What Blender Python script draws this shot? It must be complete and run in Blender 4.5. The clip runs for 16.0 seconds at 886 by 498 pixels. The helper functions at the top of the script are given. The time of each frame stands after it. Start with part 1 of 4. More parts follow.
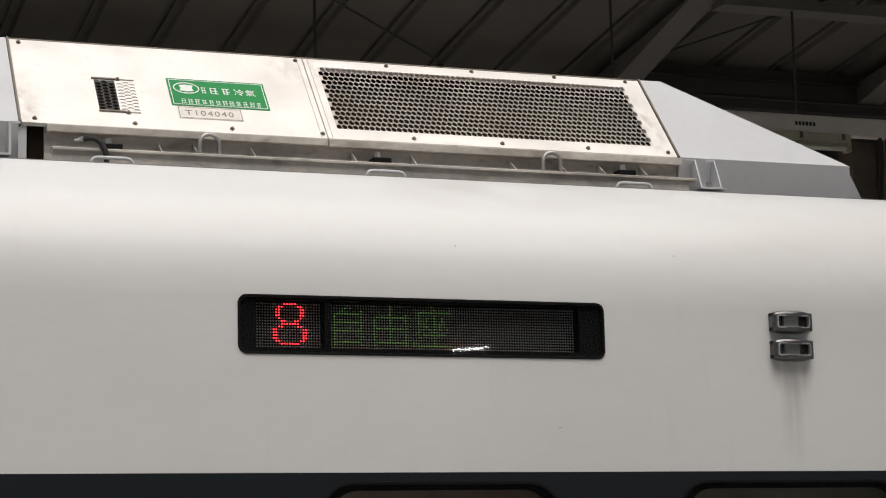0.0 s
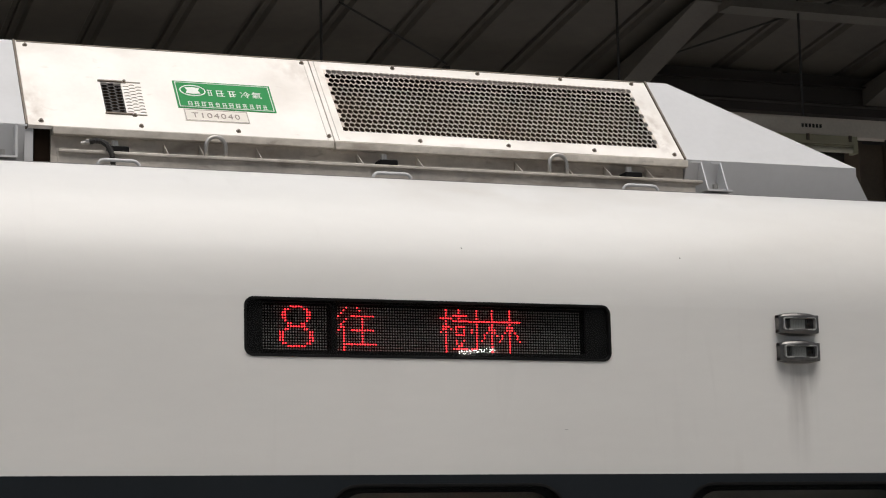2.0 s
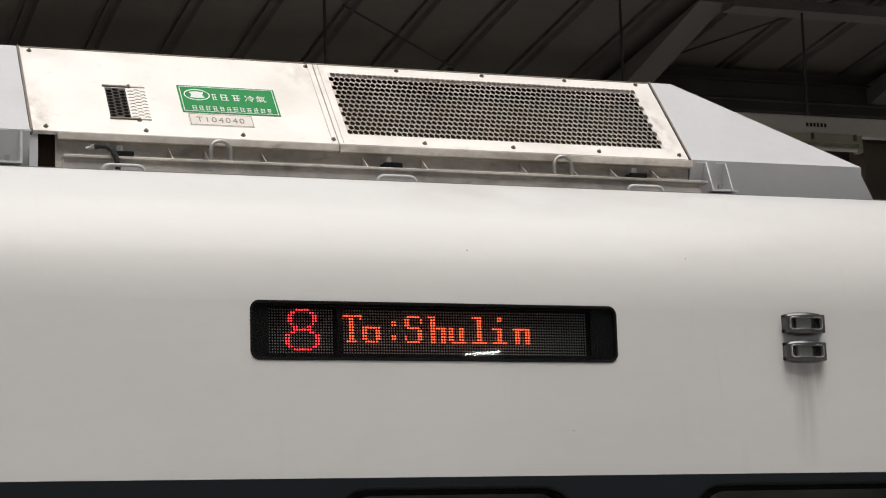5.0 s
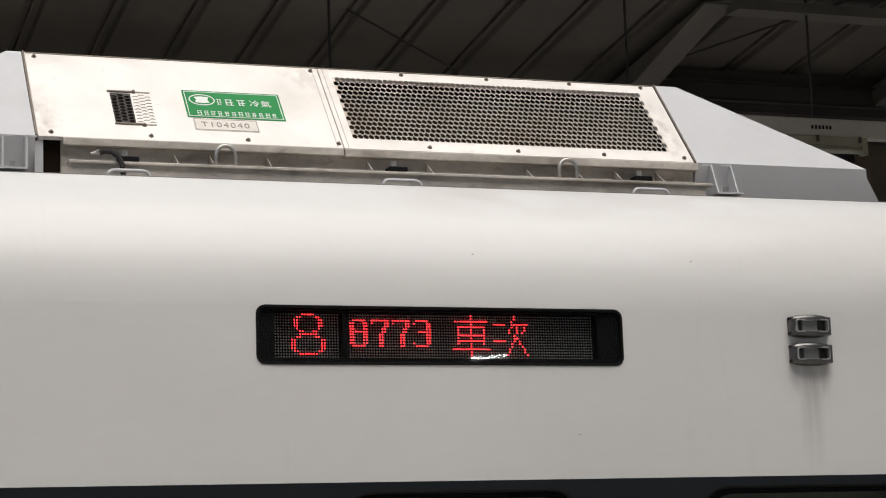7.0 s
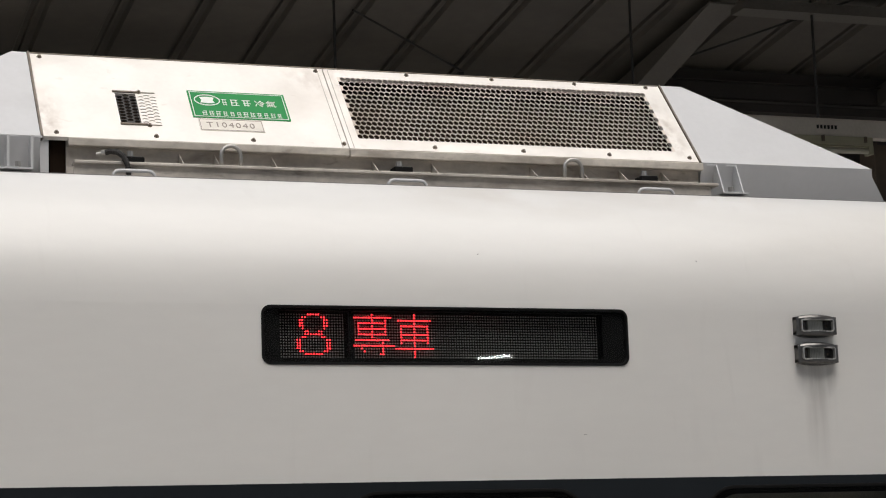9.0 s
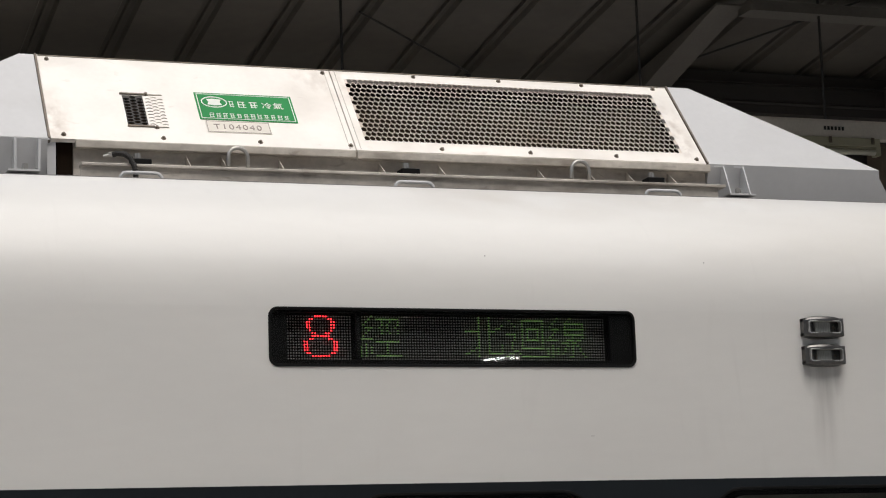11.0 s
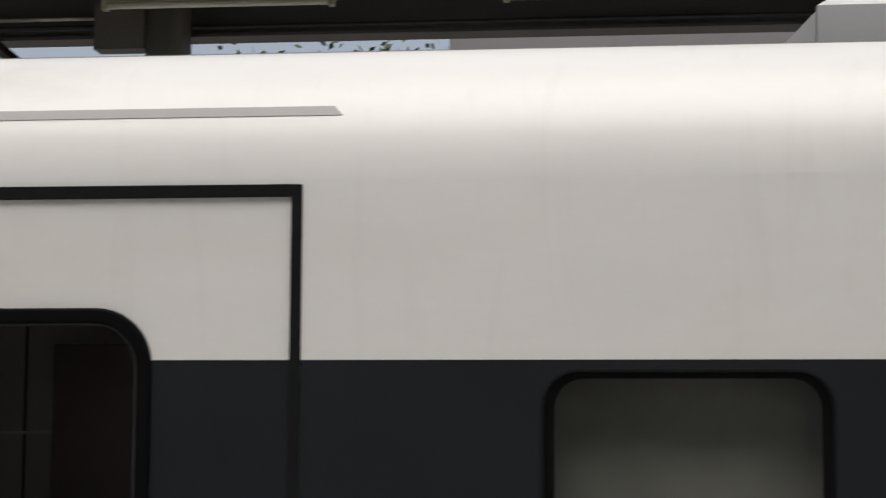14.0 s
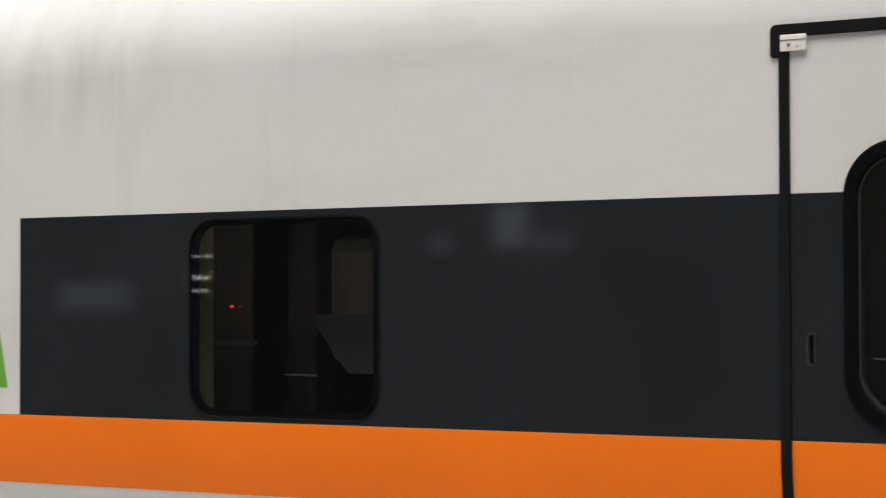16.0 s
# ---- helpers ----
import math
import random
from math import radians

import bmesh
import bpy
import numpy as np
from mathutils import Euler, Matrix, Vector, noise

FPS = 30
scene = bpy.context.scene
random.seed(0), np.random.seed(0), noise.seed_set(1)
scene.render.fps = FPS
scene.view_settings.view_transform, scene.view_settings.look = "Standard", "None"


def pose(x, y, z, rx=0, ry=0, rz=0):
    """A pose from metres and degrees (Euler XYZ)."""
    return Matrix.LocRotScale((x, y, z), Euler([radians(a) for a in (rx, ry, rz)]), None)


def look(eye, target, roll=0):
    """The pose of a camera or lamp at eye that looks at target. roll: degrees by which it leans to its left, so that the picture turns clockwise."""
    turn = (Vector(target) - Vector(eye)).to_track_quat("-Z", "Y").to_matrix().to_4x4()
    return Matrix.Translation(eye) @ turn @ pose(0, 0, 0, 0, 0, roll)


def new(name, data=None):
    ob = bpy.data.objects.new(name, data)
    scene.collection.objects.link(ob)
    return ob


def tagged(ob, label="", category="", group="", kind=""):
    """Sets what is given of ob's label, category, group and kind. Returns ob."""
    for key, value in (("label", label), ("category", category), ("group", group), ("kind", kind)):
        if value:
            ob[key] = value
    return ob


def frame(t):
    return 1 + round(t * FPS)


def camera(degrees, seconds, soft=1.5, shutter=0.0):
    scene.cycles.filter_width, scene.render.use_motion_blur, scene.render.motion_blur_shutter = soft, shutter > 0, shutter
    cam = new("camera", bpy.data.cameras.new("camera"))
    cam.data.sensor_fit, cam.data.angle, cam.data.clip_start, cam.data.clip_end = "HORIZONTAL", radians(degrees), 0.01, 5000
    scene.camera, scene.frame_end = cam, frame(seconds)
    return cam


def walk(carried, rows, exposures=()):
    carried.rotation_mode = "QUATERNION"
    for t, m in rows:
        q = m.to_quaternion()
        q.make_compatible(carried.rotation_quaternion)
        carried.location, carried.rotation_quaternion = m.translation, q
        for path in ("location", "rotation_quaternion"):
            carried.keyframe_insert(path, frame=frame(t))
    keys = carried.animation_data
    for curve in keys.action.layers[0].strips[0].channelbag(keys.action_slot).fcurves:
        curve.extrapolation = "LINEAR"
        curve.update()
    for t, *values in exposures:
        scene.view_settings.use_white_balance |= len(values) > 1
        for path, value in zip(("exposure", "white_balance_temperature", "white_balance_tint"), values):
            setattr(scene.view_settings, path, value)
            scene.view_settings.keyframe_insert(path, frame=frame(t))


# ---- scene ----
EXPO, KELVIN = 0.15, 6560
EYE = Vector((0.0, -4.65, 1.595))
cam = camera(24.03, 16.0, soft=1.1, shutter=0.2)


def aim(yaw, pitch, roll):
    """The pose of the standing camera turned by these degrees."""
    a, b = radians(yaw), radians(pitch)
    return look(EYE, EYE + Vector((math.sin(a) * math.cos(b), math.cos(a) * math.cos(b), math.sin(b))), roll)


TURNS = [
    (0, 20.378, 9.171, -1.351),
    (0.5, 20.332, 9.075, -1.356),
    (1, 20.268, 9.189, -1.427),
    (1.5, 20.223, 9.276, -1.495),
    (2, 20.204, 9.237, -1.356),
    (2.5, 20.109, 9.117, -1.297),
    (3, 19.978, 9.152, -1.445),
    (3.5, 19.998, 9.214, -1.555),
    (4, 20.062, 9.217, -1.621),
    (6.5, 19.924, 9.446, -1.976),
    (7, 19.905, 9.417, -1.996),
    (7.5, 19.828, 9.411, -2.032),
    (8, 19.793, 9.433, -2.027),
    (8.5, 19.751, 9.469, -2.024),
    (9, 19.758, 9.423, -2.009),
    (11.5, 19.375, 9.515, -2.040),
    (12, 18.119, 9.653, -1.972),
    (12.5, 13.345, 9.490, -1.669),
    (13, 6.815, 8.802, -1.121),
    (13.5, -0.582, 7.543, -0.203),
    (14, -7.254, 6.269, 0.340),
    (14.5, -14.680, 4.632, 0.368),
    (15, -21.174, 3.677, 0.366),
    (15.5, -26.965, 2.721, 0.061),
    (16, -31.612, 1.550, -0.139),
]
walk(cam, [(t, aim(*turn)) for t, *turn in TURNS], exposures=[(0.0, EXPO, KELVIN, 10), (12.0, EXPO, KELVIN, 10), (14.0, EXPO + 0.10, KELVIN, 10), (15.5, EXPO + 0.37, KELVIN, 10), (16.0, EXPO + 0.38, KELVIN, 10)])

# ---- light: an overcast sky over the gap between two platform roofs ----
world = bpy.data.worlds.new("overcast")
scene.world = world
world.use_nodes = True
wt = world.node_tree
sky = wt.nodes.new("ShaderNodeTexSky")
sky.sky_type, sky.sun_disc = "NISHITA", False
sky.sun_elevation, sky.sun_rotation = radians(66), radians(186)
sky.dust_density, sky.air_density = 4.0, 1.0
pale = wt.nodes.new("ShaderNodeHueSaturation")
pale.inputs["Saturation"].default_value = 0.58
wt.links.new(sky.outputs[0], pale.inputs["Color"])
wt.links.new(pale.outputs[0], wt.nodes["Background"].inputs["Color"])
wt.nodes["Background"].inputs["Strength"].default_value = 0.11
sun_data = bpy.data.lights.new("sun", "SUN")
sun_data.energy, sun_data.angle, sun_data.color = 2.0, radians(60), (1.0, 0.97, 0.93)
sun = new("sun", sun_data)
sun.matrix_world = look((1, -4.0, 9), (0, 0, 0))


# ---- materials ----
def material(name, color, rough=0.5, metal=0.0, vary=0.06, scale=3.0, grain=0.0, grain_scale=60.0, coat=0.0, bump=0.0,
             bump_scale=40.0, stretch=(1, 1, 1), emit=0.0, rough_vary=0.0):
    """A procedural surface: base colour with broad variation and fine grain, in metres of the place."""
    m = bpy.data.materials.new(name)
    m.use_nodes = True
    nt = m.node_tree
    b = nt.nodes["Principled BSDF"]
    b.inputs["Roughness"].default_value = rough
    b.inputs["Metallic"].default_value = metal
    b.inputs["Coat Weight"].default_value = coat
    b.inputs["Coat Roughness"].default_value = 0.1
    geo = nt.nodes.new("ShaderNodeNewGeometry")
    mp = nt.nodes.new("ShaderNodeMapping")
    mp.inputs["Scale"].default_value = stretch
    nt.links.new(geo.outputs["Position"], mp.inputs["Vector"])

    def tone(size, detail, amount):
        n = nt.nodes.new("ShaderNodeTexNoise")
        n.inputs["Scale"].default_value, n.inputs["Detail"].default_value = size, detail
        nt.links.new(mp.outputs[0], n.inputs["Vector"])
        r = nt.nodes.new("ShaderNodeMapRange")
        r.inputs["From Min"].default_value, r.inputs["From Max"].default_value = 0.3, 0.7
        r.inputs["To Min"].default_value, r.inputs["To Max"].default_value = 1 - amount, 1 + amount * 0.5
        nt.links.new(n.outputs["Fac"], r.inputs["Value"])
        return n, r

    n1, r1 = tone(scale, 5, vary)
    n2, r2 = tone(grain_scale, 3, grain)
    mul = nt.nodes.new("ShaderNodeMath")
    mul.operation = "MULTIPLY"
    nt.links.new(r1.outputs[0], mul.inputs[0])
    nt.links.new(r2.outputs[0], mul.inputs[1])
    vm = nt.nodes.new("ShaderNodeVectorMath")
    vm.operation = "SCALE"
    vm.inputs[0].default_value = color
    nt.links.new(mul.outputs[0], vm.inputs["Scale"])
    nt.links.new(vm.outputs[0], b.inputs["Base Color"])
    if rough_vary:
        rr_ = nt.nodes.new("ShaderNodeMapRange")
        rr_.inputs["From Min"].default_value, rr_.inputs["From Max"].default_value = 0.3, 0.7
        rr_.inputs["To Min"].default_value, rr_.inputs["To Max"].default_value = rough - rough_vary, rough + rough_vary
        nt.links.new(n1.outputs["Fac"], rr_.inputs["Value"])
        nt.links.new(rr_.outputs[0], b.inputs["Roughness"])
    if bump:
        bn = nt.nodes.new("ShaderNodeTexNoise")
        bn.inputs["Scale"].default_value = bump_scale
        nt.links.new(mp.outputs[0], bn.inputs["Vector"])
        bu = nt.nodes.new("ShaderNodeBump")
        bu.inputs["Strength"].default_value, bu.inputs["Distance"].default_value = bump, 0.01
        nt.links.new(bn.outputs["Fac"], bu.inputs["Height"])
        nt.links.new(bu.outputs[0], b.inputs["Normal"])
    if emit:
        b.inputs["Emission Color"].default_value = (*color, 1)
        b.inputs["Emission Strength"].default_value = emit
    return m


def matte(m, level):
    m.node_tree.nodes["Principled BSDF"].inputs["Specular IOR Level"].default_value = level


def glass_material(name, tint, gloss):
    """Thin clear sheet glass: what passes straight through it is tinted, and each face mirrors a little."""
    m = bpy.data.materials.new(name)
    m.use_nodes = True
    nt = m.node_tree
    nt.nodes.remove(nt.nodes["Principled BSDF"])
    clear = nt.nodes.new("ShaderNodeBsdfTransparent")
    clear.inputs["Color"].default_value = (*tint, 1)
    mirror = nt.nodes.new("ShaderNodeBsdfGlossy")
    mirror.inputs["Roughness"].default_value = 0.012
    mix = nt.nodes.new("ShaderNodeMixShader")
    mix.inputs[0].default_value = gloss
    nt.links.new(clear.outputs[0], mix.inputs[1])
    nt.links.new(mirror.outputs[0], mix.inputs[2])
    nt.links.new(mix.outputs[0], nt.nodes["Material Output"].inputs["Surface"])
    return m


WHITE = material("white_body_paint", (0.74, 0.73, 0.70), 0.45, vary=0.05, scale=1.6, grain=0.012, grain_scale=25, coat=0.30,
                 bump=0.012, bump_scale=2.2, stretch=(0.5, 1, 1.6), rough_vary=0.07)
BAND = material("charcoal_body_paint", (0.0186, 0.0220, 0.0254), 0.05, vary=0.12, scale=2.0, coat=0.1, bump=0.006, bump_scale=1.5)
ORANGE = material("orange_body_paint", (1.0, 0.208, 0.008), 0.4, vary=0.05, scale=2.0, coat=0.12)
GREEN_PAINT = material("green_body_paint", (0.16, 0.42, 0.05), 0.4, vary=0.05)
RUBBER = material("black_rubber", (0.012, 0.012, 0.012), 0.55, vary=0.2, scale=12, grain=0.1)
FRAME = material("black_window_frame", (0.0045, 0.0045, 0.0050), 0.45, vary=0.2, scale=9, grain=0.05)
RIM = material("dull_steel_rim", (0.042, 0.044, 0.047), 0.4, 0.2, vary=0.2, scale=40)
GASKET = material("grey_gasket", (0.022, 0.022, 0.022), 0.5, vary=0.15, scale=12)
PANEL = material("cream_sheet_metal", (0.84, 0.80, 0.74), 0.34, vary=0.09, scale=6, grain=0.02, grain_scale=70, coat=0.1, bump=0.02,
                 bump_scale=5, rough_vary=0.06)
GRILLE = material("grimy_cream_grille", (0.74, 0.665, 0.585), 0.5, vary=0.14, scale=7, grain=0.05, grain_scale=60)
FAIRING = material("light_grey_fairing_paint", (0.535, 0.537, 0.54), 0.45, vary=0.05, scale=4, grain=0.02)
STEEL = material("weathered_steel", (0.57, 0.525, 0.465), 0.5, 0.1, vary=0.25, scale=7, grain=0.12, grain_scale=50, rough_vary=0.12)
BRIGHT = material("bright_steel", (0.44, 0.425, 0.40), 0.4, 0.8, vary=0.12, scale=15, grain=0.05)
# near-black colour stands in for the shade inside holes and gaps
DARKHOLE = material("near_black_inside", (0.019, 0.0125, 0.0085), 0.9, vary=0.2)
BOLT = material("dull_bolt_steel", (0.16, 0.13, 0.10), 0.5, 0.4, vary=0.3, scale=40)
LABEL_GREEN = material("green_label_film", (0.012, 0.235, 0.058), 0.5, vary=0.05)
LABEL_WHITE = material("white_label_ink", (0.75, 0.77, 0.72), 0.4, vary=0.05)
PLATE = material("engraved_plate_metal", (0.66, 0.62, 0.55), 0.45, 0.1, vary=0.08, scale=20)
PLATE_INK = material("plate_lettering", (0.26, 0.22, 0.19), 0.6, vary=0.1)
GREY_STRIP = material("grey_drip_rail_paint", (0.34, 0.335, 0.32), 0.5, vary=0.05, scale=4)
CHROME = material("pitted_chrome", (0.16, 0.156, 0.15), 0.3, 0.85, vary=0.25, scale=30, grain=0.15, grain_scale=120)
# pale metal that carries the highlight of the marker lamps' inner rim
RIM_METAL = material("pale_rim_metal", (0.58, 0.57, 0.55), 0.35, 0.6, vary=0.35, scale=45)
LENS = material("clear_ribbed_lens", (0.35, 0.36, 0.345), 0.2, vary=0.1, scale=30, coat=0.6)
matte(LABEL_GREEN, 0.2)
BOARD = material("black_matrix_board", (0.006, 0.006, 0.006), 0.6, vary=0.1)
DOT_OFF = material("unlit_diode", (0.40, 0.385, 0.37), 0.45, vary=0.15, scale=80)
LED_RED = material("lit_red_diode", (1.0, 0.032, 0.042), 0.4, vary=0.0, emit=3.2)
LED_ORANGE = material("lit_orange_diode", (1.0, 0.095, 0.032), 0.4, vary=0.0, emit=3.0)
LED_GREEN = material("lit_green_diode", (0.20, 0.42, 0.10), 0.4, vary=0.45, scale=160, emit=0.62)
GLASS = glass_material("tinted_window_glass", (0.88, 0.89, 0.87), 0.05)
CLEAR = glass_material("clear_glass", (0.96, 0.97, 0.965), 0.026)
DECK = material("dark_roof_sheet", (0.090, 0.079, 0.064), 0.6, 0.1, vary=0.25, scale=1.3, grain=0.1, grain_scale=14)
GIRDER = material("dark_girder_paint", (0.036, 0.029, 0.025), 0.6, vary=0.25, scale=1.6, grain=0.1)
WEB = material("grey_girder_paint", (0.088, 0.082, 0.076), 0.6, vary=0.15, scale=1.6, grain=0.1)
RAFTER = material("grey_rafter_paint", (0.108, 0.097, 0.081), 0.6, vary=0.2, scale=2.5, grain=0.1)
TRAY = material("pale_cable_duct_paint", (0.72, 0.67, 0.60), 0.5, vary=0.12, scale=3, grain=0.06)
LAMP_BODY = material("yellowed_lamp_enamel", (0.42, 0.40, 0.28), 0.45, vary=0.1, scale=6)
TUBE = material("switched_off_lamp_tube", (0.68, 0.66, 0.54), 0.3, vary=0.04)
BROWN = material("brown_post_paint", (0.15, 0.115, 0.085), 0.6, vary=0.2, scale=4, grain=0.1)
TAN = material("tan_steel_paint", (0.66, 0.52, 0.39), 0.55, vary=0.15, scale=5, grain=0.08)
CABLE = material("dark_cable", (0.03, 0.028, 0.026), 0.6, vary=0.2)
CONCRETE = material("platform_concrete", (0.58, 0.545, 0.495), 0.85, vary=0.12, scale=1.2, grain=0.1, grain_scale=30, bump=0.2)
BALLAST = material("ballast_stone", (0.16, 0.15, 0.14), 0.95, vary=0.3, scale=8, grain=0.3, bump=0.6, bump_scale=25)
SOFFIT = material("platform_ceiling_paint", (0.10, 0.098, 0.094), 0.7, vary=0.1, scale=1.0)
OVERHEAD = material("pale_overhead_paint", (0.45, 0.445, 0.435), 0.7, vary=0.1, scale=1.0)
WALLPAINT = material("unseen_wall_paint", (0.15, 0.145, 0.138), 0.8, vary=0.2, scale=0.8)
BLIND = material("grey_green_blind_cloth", (0.235, 0.233, 0.217), 0.9, vary=0.2, scale=5, grain=0.06, grain_scale=90)
INSIDE = material("brown_grey_cabin_panel", (0.37, 0.34, 0.29), 0.6, vary=0.12, scale=3)
CREAM_TRIM = material("cream_cabin_trim", (0.55, 0.49, 0.36), 0.6, vary=0.08)
MAROON = material("maroon_cabinet_paint", (0.085, 0.030, 0.028), 0.4, vary=0.15)
SEAT = material("dark_seat_cloth", (0.17, 0.135, 0.12), 0.9, vary=0.2, scale=15)
COVER = material("grey_headrest_cloth", (0.10, 0.10, 0.10), 0.9, vary=0.1, scale=12)
PILOT = material("red_pilot_lamp", (1.0, 0.05, 0.02), 0.4, vary=0.0, emit=0.8)
LIT_PANEL = material("bright_glow_panel", (0.85, 0.92, 1.0), 0.4, vary=0.15, scale=2.0, emit=0.42)
TUBE_ON = material("lit_lamp_tube", (1.0, 1.0, 0.95), 0.4, vary=0.0, emit=38.0)
LIT_STRIP = material("lit_lamp_strip", (1.0, 0.97, 0.92), 0.4, vary=0.0, emit=1.5)
DIM_PANEL = material("dim_glow_panel", (0.80, 0.88, 1.0), 0.4, vary=0.2, scale=2.0, emit=0.18)
FARWALL = material("grey_far_wall", (0.20, 0.19, 0.185), 0.8, vary=0.15, scale=0.8)
# for the added sheet that cuts light bounced off the roof
DAMPER = material("bounce_damper_grey", (0.22, 0.215, 0.21), 0.85, vary=0.15, scale=2, grain=0.1)
BARK = material("tree_bark", (0.10, 0.075, 0.055), 0.9, vary=0.2)
LEAF = material("tree_leaf", (0.055, 0.085, 0.03), 0.6, vary=0.35, scale=2.0)


for m, level in ((DARKHOLE, 0.03), (BOARD, 0.08), (RUBBER, 0.07), (FRAME, 0.06), (CABLE, 0.3), (WHITE, 0.3), (ORANGE, 0.25)):
    matte(m, level)


def stained(m, color, size, low, high, amount, stretch):
    """Broad dirty patches with soft edges over a finished paint."""
    nt = m.node_tree
    b = nt.nodes["Principled BSDF"]
    src = b.inputs["Base Color"].links[0].from_socket
    geo = nt.nodes.new("ShaderNodeNewGeometry")
    mp = nt.nodes.new("ShaderNodeMapping")
    mp.inputs["Scale"].default_value = stretch
    n = nt.nodes.new("ShaderNodeTexNoise")
    n.inputs["Scale"].default_value, n.inputs["Detail"].default_value, n.inputs["Distortion"].default_value = size, 6, 0.6
    r = nt.nodes.new("ShaderNodeMapRange")
    r.inputs["From Min"].default_value, r.inputs["From Max"].default_value, r.inputs["To Max"].default_value = low, high, amount
    mix = nt.nodes.new("ShaderNodeMix")
    mix.data_type = "RGBA"
    mix.inputs["B"].default_value = (*color, 1)
    nt.links.new(geo.outputs["Position"], mp.inputs["Vector"])
    nt.links.new(mp.outputs[0], n.inputs["Vector"])
    nt.links.new(n.outputs["Fac"], r.inputs["Value"])
    nt.links.new(r.outputs[0], mix.inputs["Factor"])
    nt.links.new(src, mix.inputs["A"])
    nt.links.new(mix.outputs["Result"], b.inputs["Base Color"])


stained(WHITE, (0.50, 0.45, 0.37), 1.3, 0.54, 0.74, 0.20, (0.7, 1.2, 1.6))
stained(WHITE, (0.45, 0.43, 0.40), 5.0, 0.60, 0.78, 0.14, (2.2, 1.0, 0.25))
stained(PANEL, (0.48, 0.40, 0.32), 4.0, 0.56, 0.80, 0.40, (0.6, 1.0, 1.0))
stained(PANEL, (0.40, 0.30, 0.22), 30.0, 0.66, 0.80, 0.30, (0.5, 1.0, 1.0))
stained(GRILLE, (0.40, 0.28, 0.19), 5.0, 0.48, 0.72, 0.50, (0.7, 1.0, 1.4))
stained(FAIRING, (0.36, 0.35, 0.33), 3.0, 0.5, 0.8, 0.30, (1, 1, 1))
stained(STEEL, (0.16, 0.125, 0.095), 7.0, 0.46, 0.72, 0.60, (0.7, 1, 1.8))
stained(STEEL, (0.10, 0.07, 0.05), 38.0, 0.60, 0.75, 0.45, (0.4, 1, 1.2))


def ragged_patch(m, color, centre, size, amount, grain, noise_scale):
    """One patch of dirt or other tone with soft, ragged edges at this place of the body; size is its half-width along
    each axis.
    """
    nt = m.node_tree
    b = nt.nodes["Principled BSDF"]
    src = b.inputs["Base Color"].links[0].from_socket
    geo = nt.nodes.new("ShaderNodeNewGeometry")
    mp = nt.nodes.new("ShaderNodeMapping")
    mp.vector_type = "TEXTURE"
    mp.inputs["Location"].default_value, mp.inputs["Scale"].default_value = centre, size
    ball = nt.nodes.new("ShaderNodeTexGradient")
    ball.gradient_type = "SPHERICAL"
    mg = nt.nodes.new("ShaderNodeMapping")
    mg.inputs["Scale"].default_value = grain
    n = nt.nodes.new("ShaderNodeTexNoise")
    n.inputs["Scale"].default_value, n.inputs["Detail"].default_value = noise_scale, 5
    ramp = nt.nodes.new("ShaderNodeMapRange")
    ramp.inputs["From Min"].default_value, ramp.inputs["From Max"].default_value, ramp.inputs["To Max"].default_value = 0.38, 0.66, amount
    mul = nt.nodes.new("ShaderNodeMath")
    mul.operation = "MULTIPLY"
    mix = nt.nodes.new("ShaderNodeMix")
    mix.data_type = "RGBA"
    mix.inputs["B"].default_value = (*color, 1)
    nt.links.new(geo.outputs["Position"], mp.inputs["Vector"])
    nt.links.new(mp.outputs[0], ball.inputs["Vector"])
    nt.links.new(geo.outputs["Position"], mg.inputs["Vector"])
    nt.links.new(mg.outputs[0], n.inputs["Vector"])
    nt.links.new(n.outputs["Fac"], ramp.inputs["Value"])
    nt.links.new(ramp.outputs[0], mul.inputs[0])
    nt.links.new(ball.outputs["Fac"], mul.inputs[1])
    nt.links.new(mul.outputs[0], mix.inputs["Factor"])
    nt.links.new(src, mix.inputs["A"])
    nt.links.new(mix.outputs["Result"], b.inputs["Base Color"])


# grime washed down below the air conditioner and below the marker lamps
ragged_patch(WHITE, (0.40, 0.33, 0.24), (1.92, 0.20, 2.585), (0.40, 0.5, 0.09), 0.30, (1.2, 1.0, 2.6), 4.0)
ragged_patch(WHITE, (0.40, 0.33, 0.24), (2.45, 0.20, 2.60), (0.35, 0.5, 0.06), 0.30, (1.2, 1.0, 2.6), 5.0)
ragged_patch(WHITE, (0.17, 0.16, 0.15), (2.668, 0.0, 2.125), (0.070, 0.3, 0.085), 0.80, (2.5, 1.0, 0.35), 9.0)
ragged_patch(WHITE, (0.30, 0.28, 0.26), (2.668, 0.0, 2.05), (0.060, 0.3, 0.20), 0.45, (2.6, 1.0, 0.2), 9.0)
# uneven brown-grey smears along the left shoulder and the end of the car
ragged_patch(WHITE, (0.44, 0.41, 0.36), (-2.75, 0.05, 2.30), (0.75, 0.5, 0.20), 0.30, (0.7, 1.0, 2.2), 4.5)
ragged_patch(WHITE, (0.44, 0.41, 0.36), (-4.1, 0.05, 2.30), (0.6, 0.5, 0.30), 0.38, (2.4, 1.0, 0.7), 4.5)
ragged_patch(WHITE, (0.46, 0.43, 0.38), (-1.75, 0.20, 2.55), (0.5, 0.5, 0.12), 0.45, (1.0, 1.0, 2.2), 5.0)
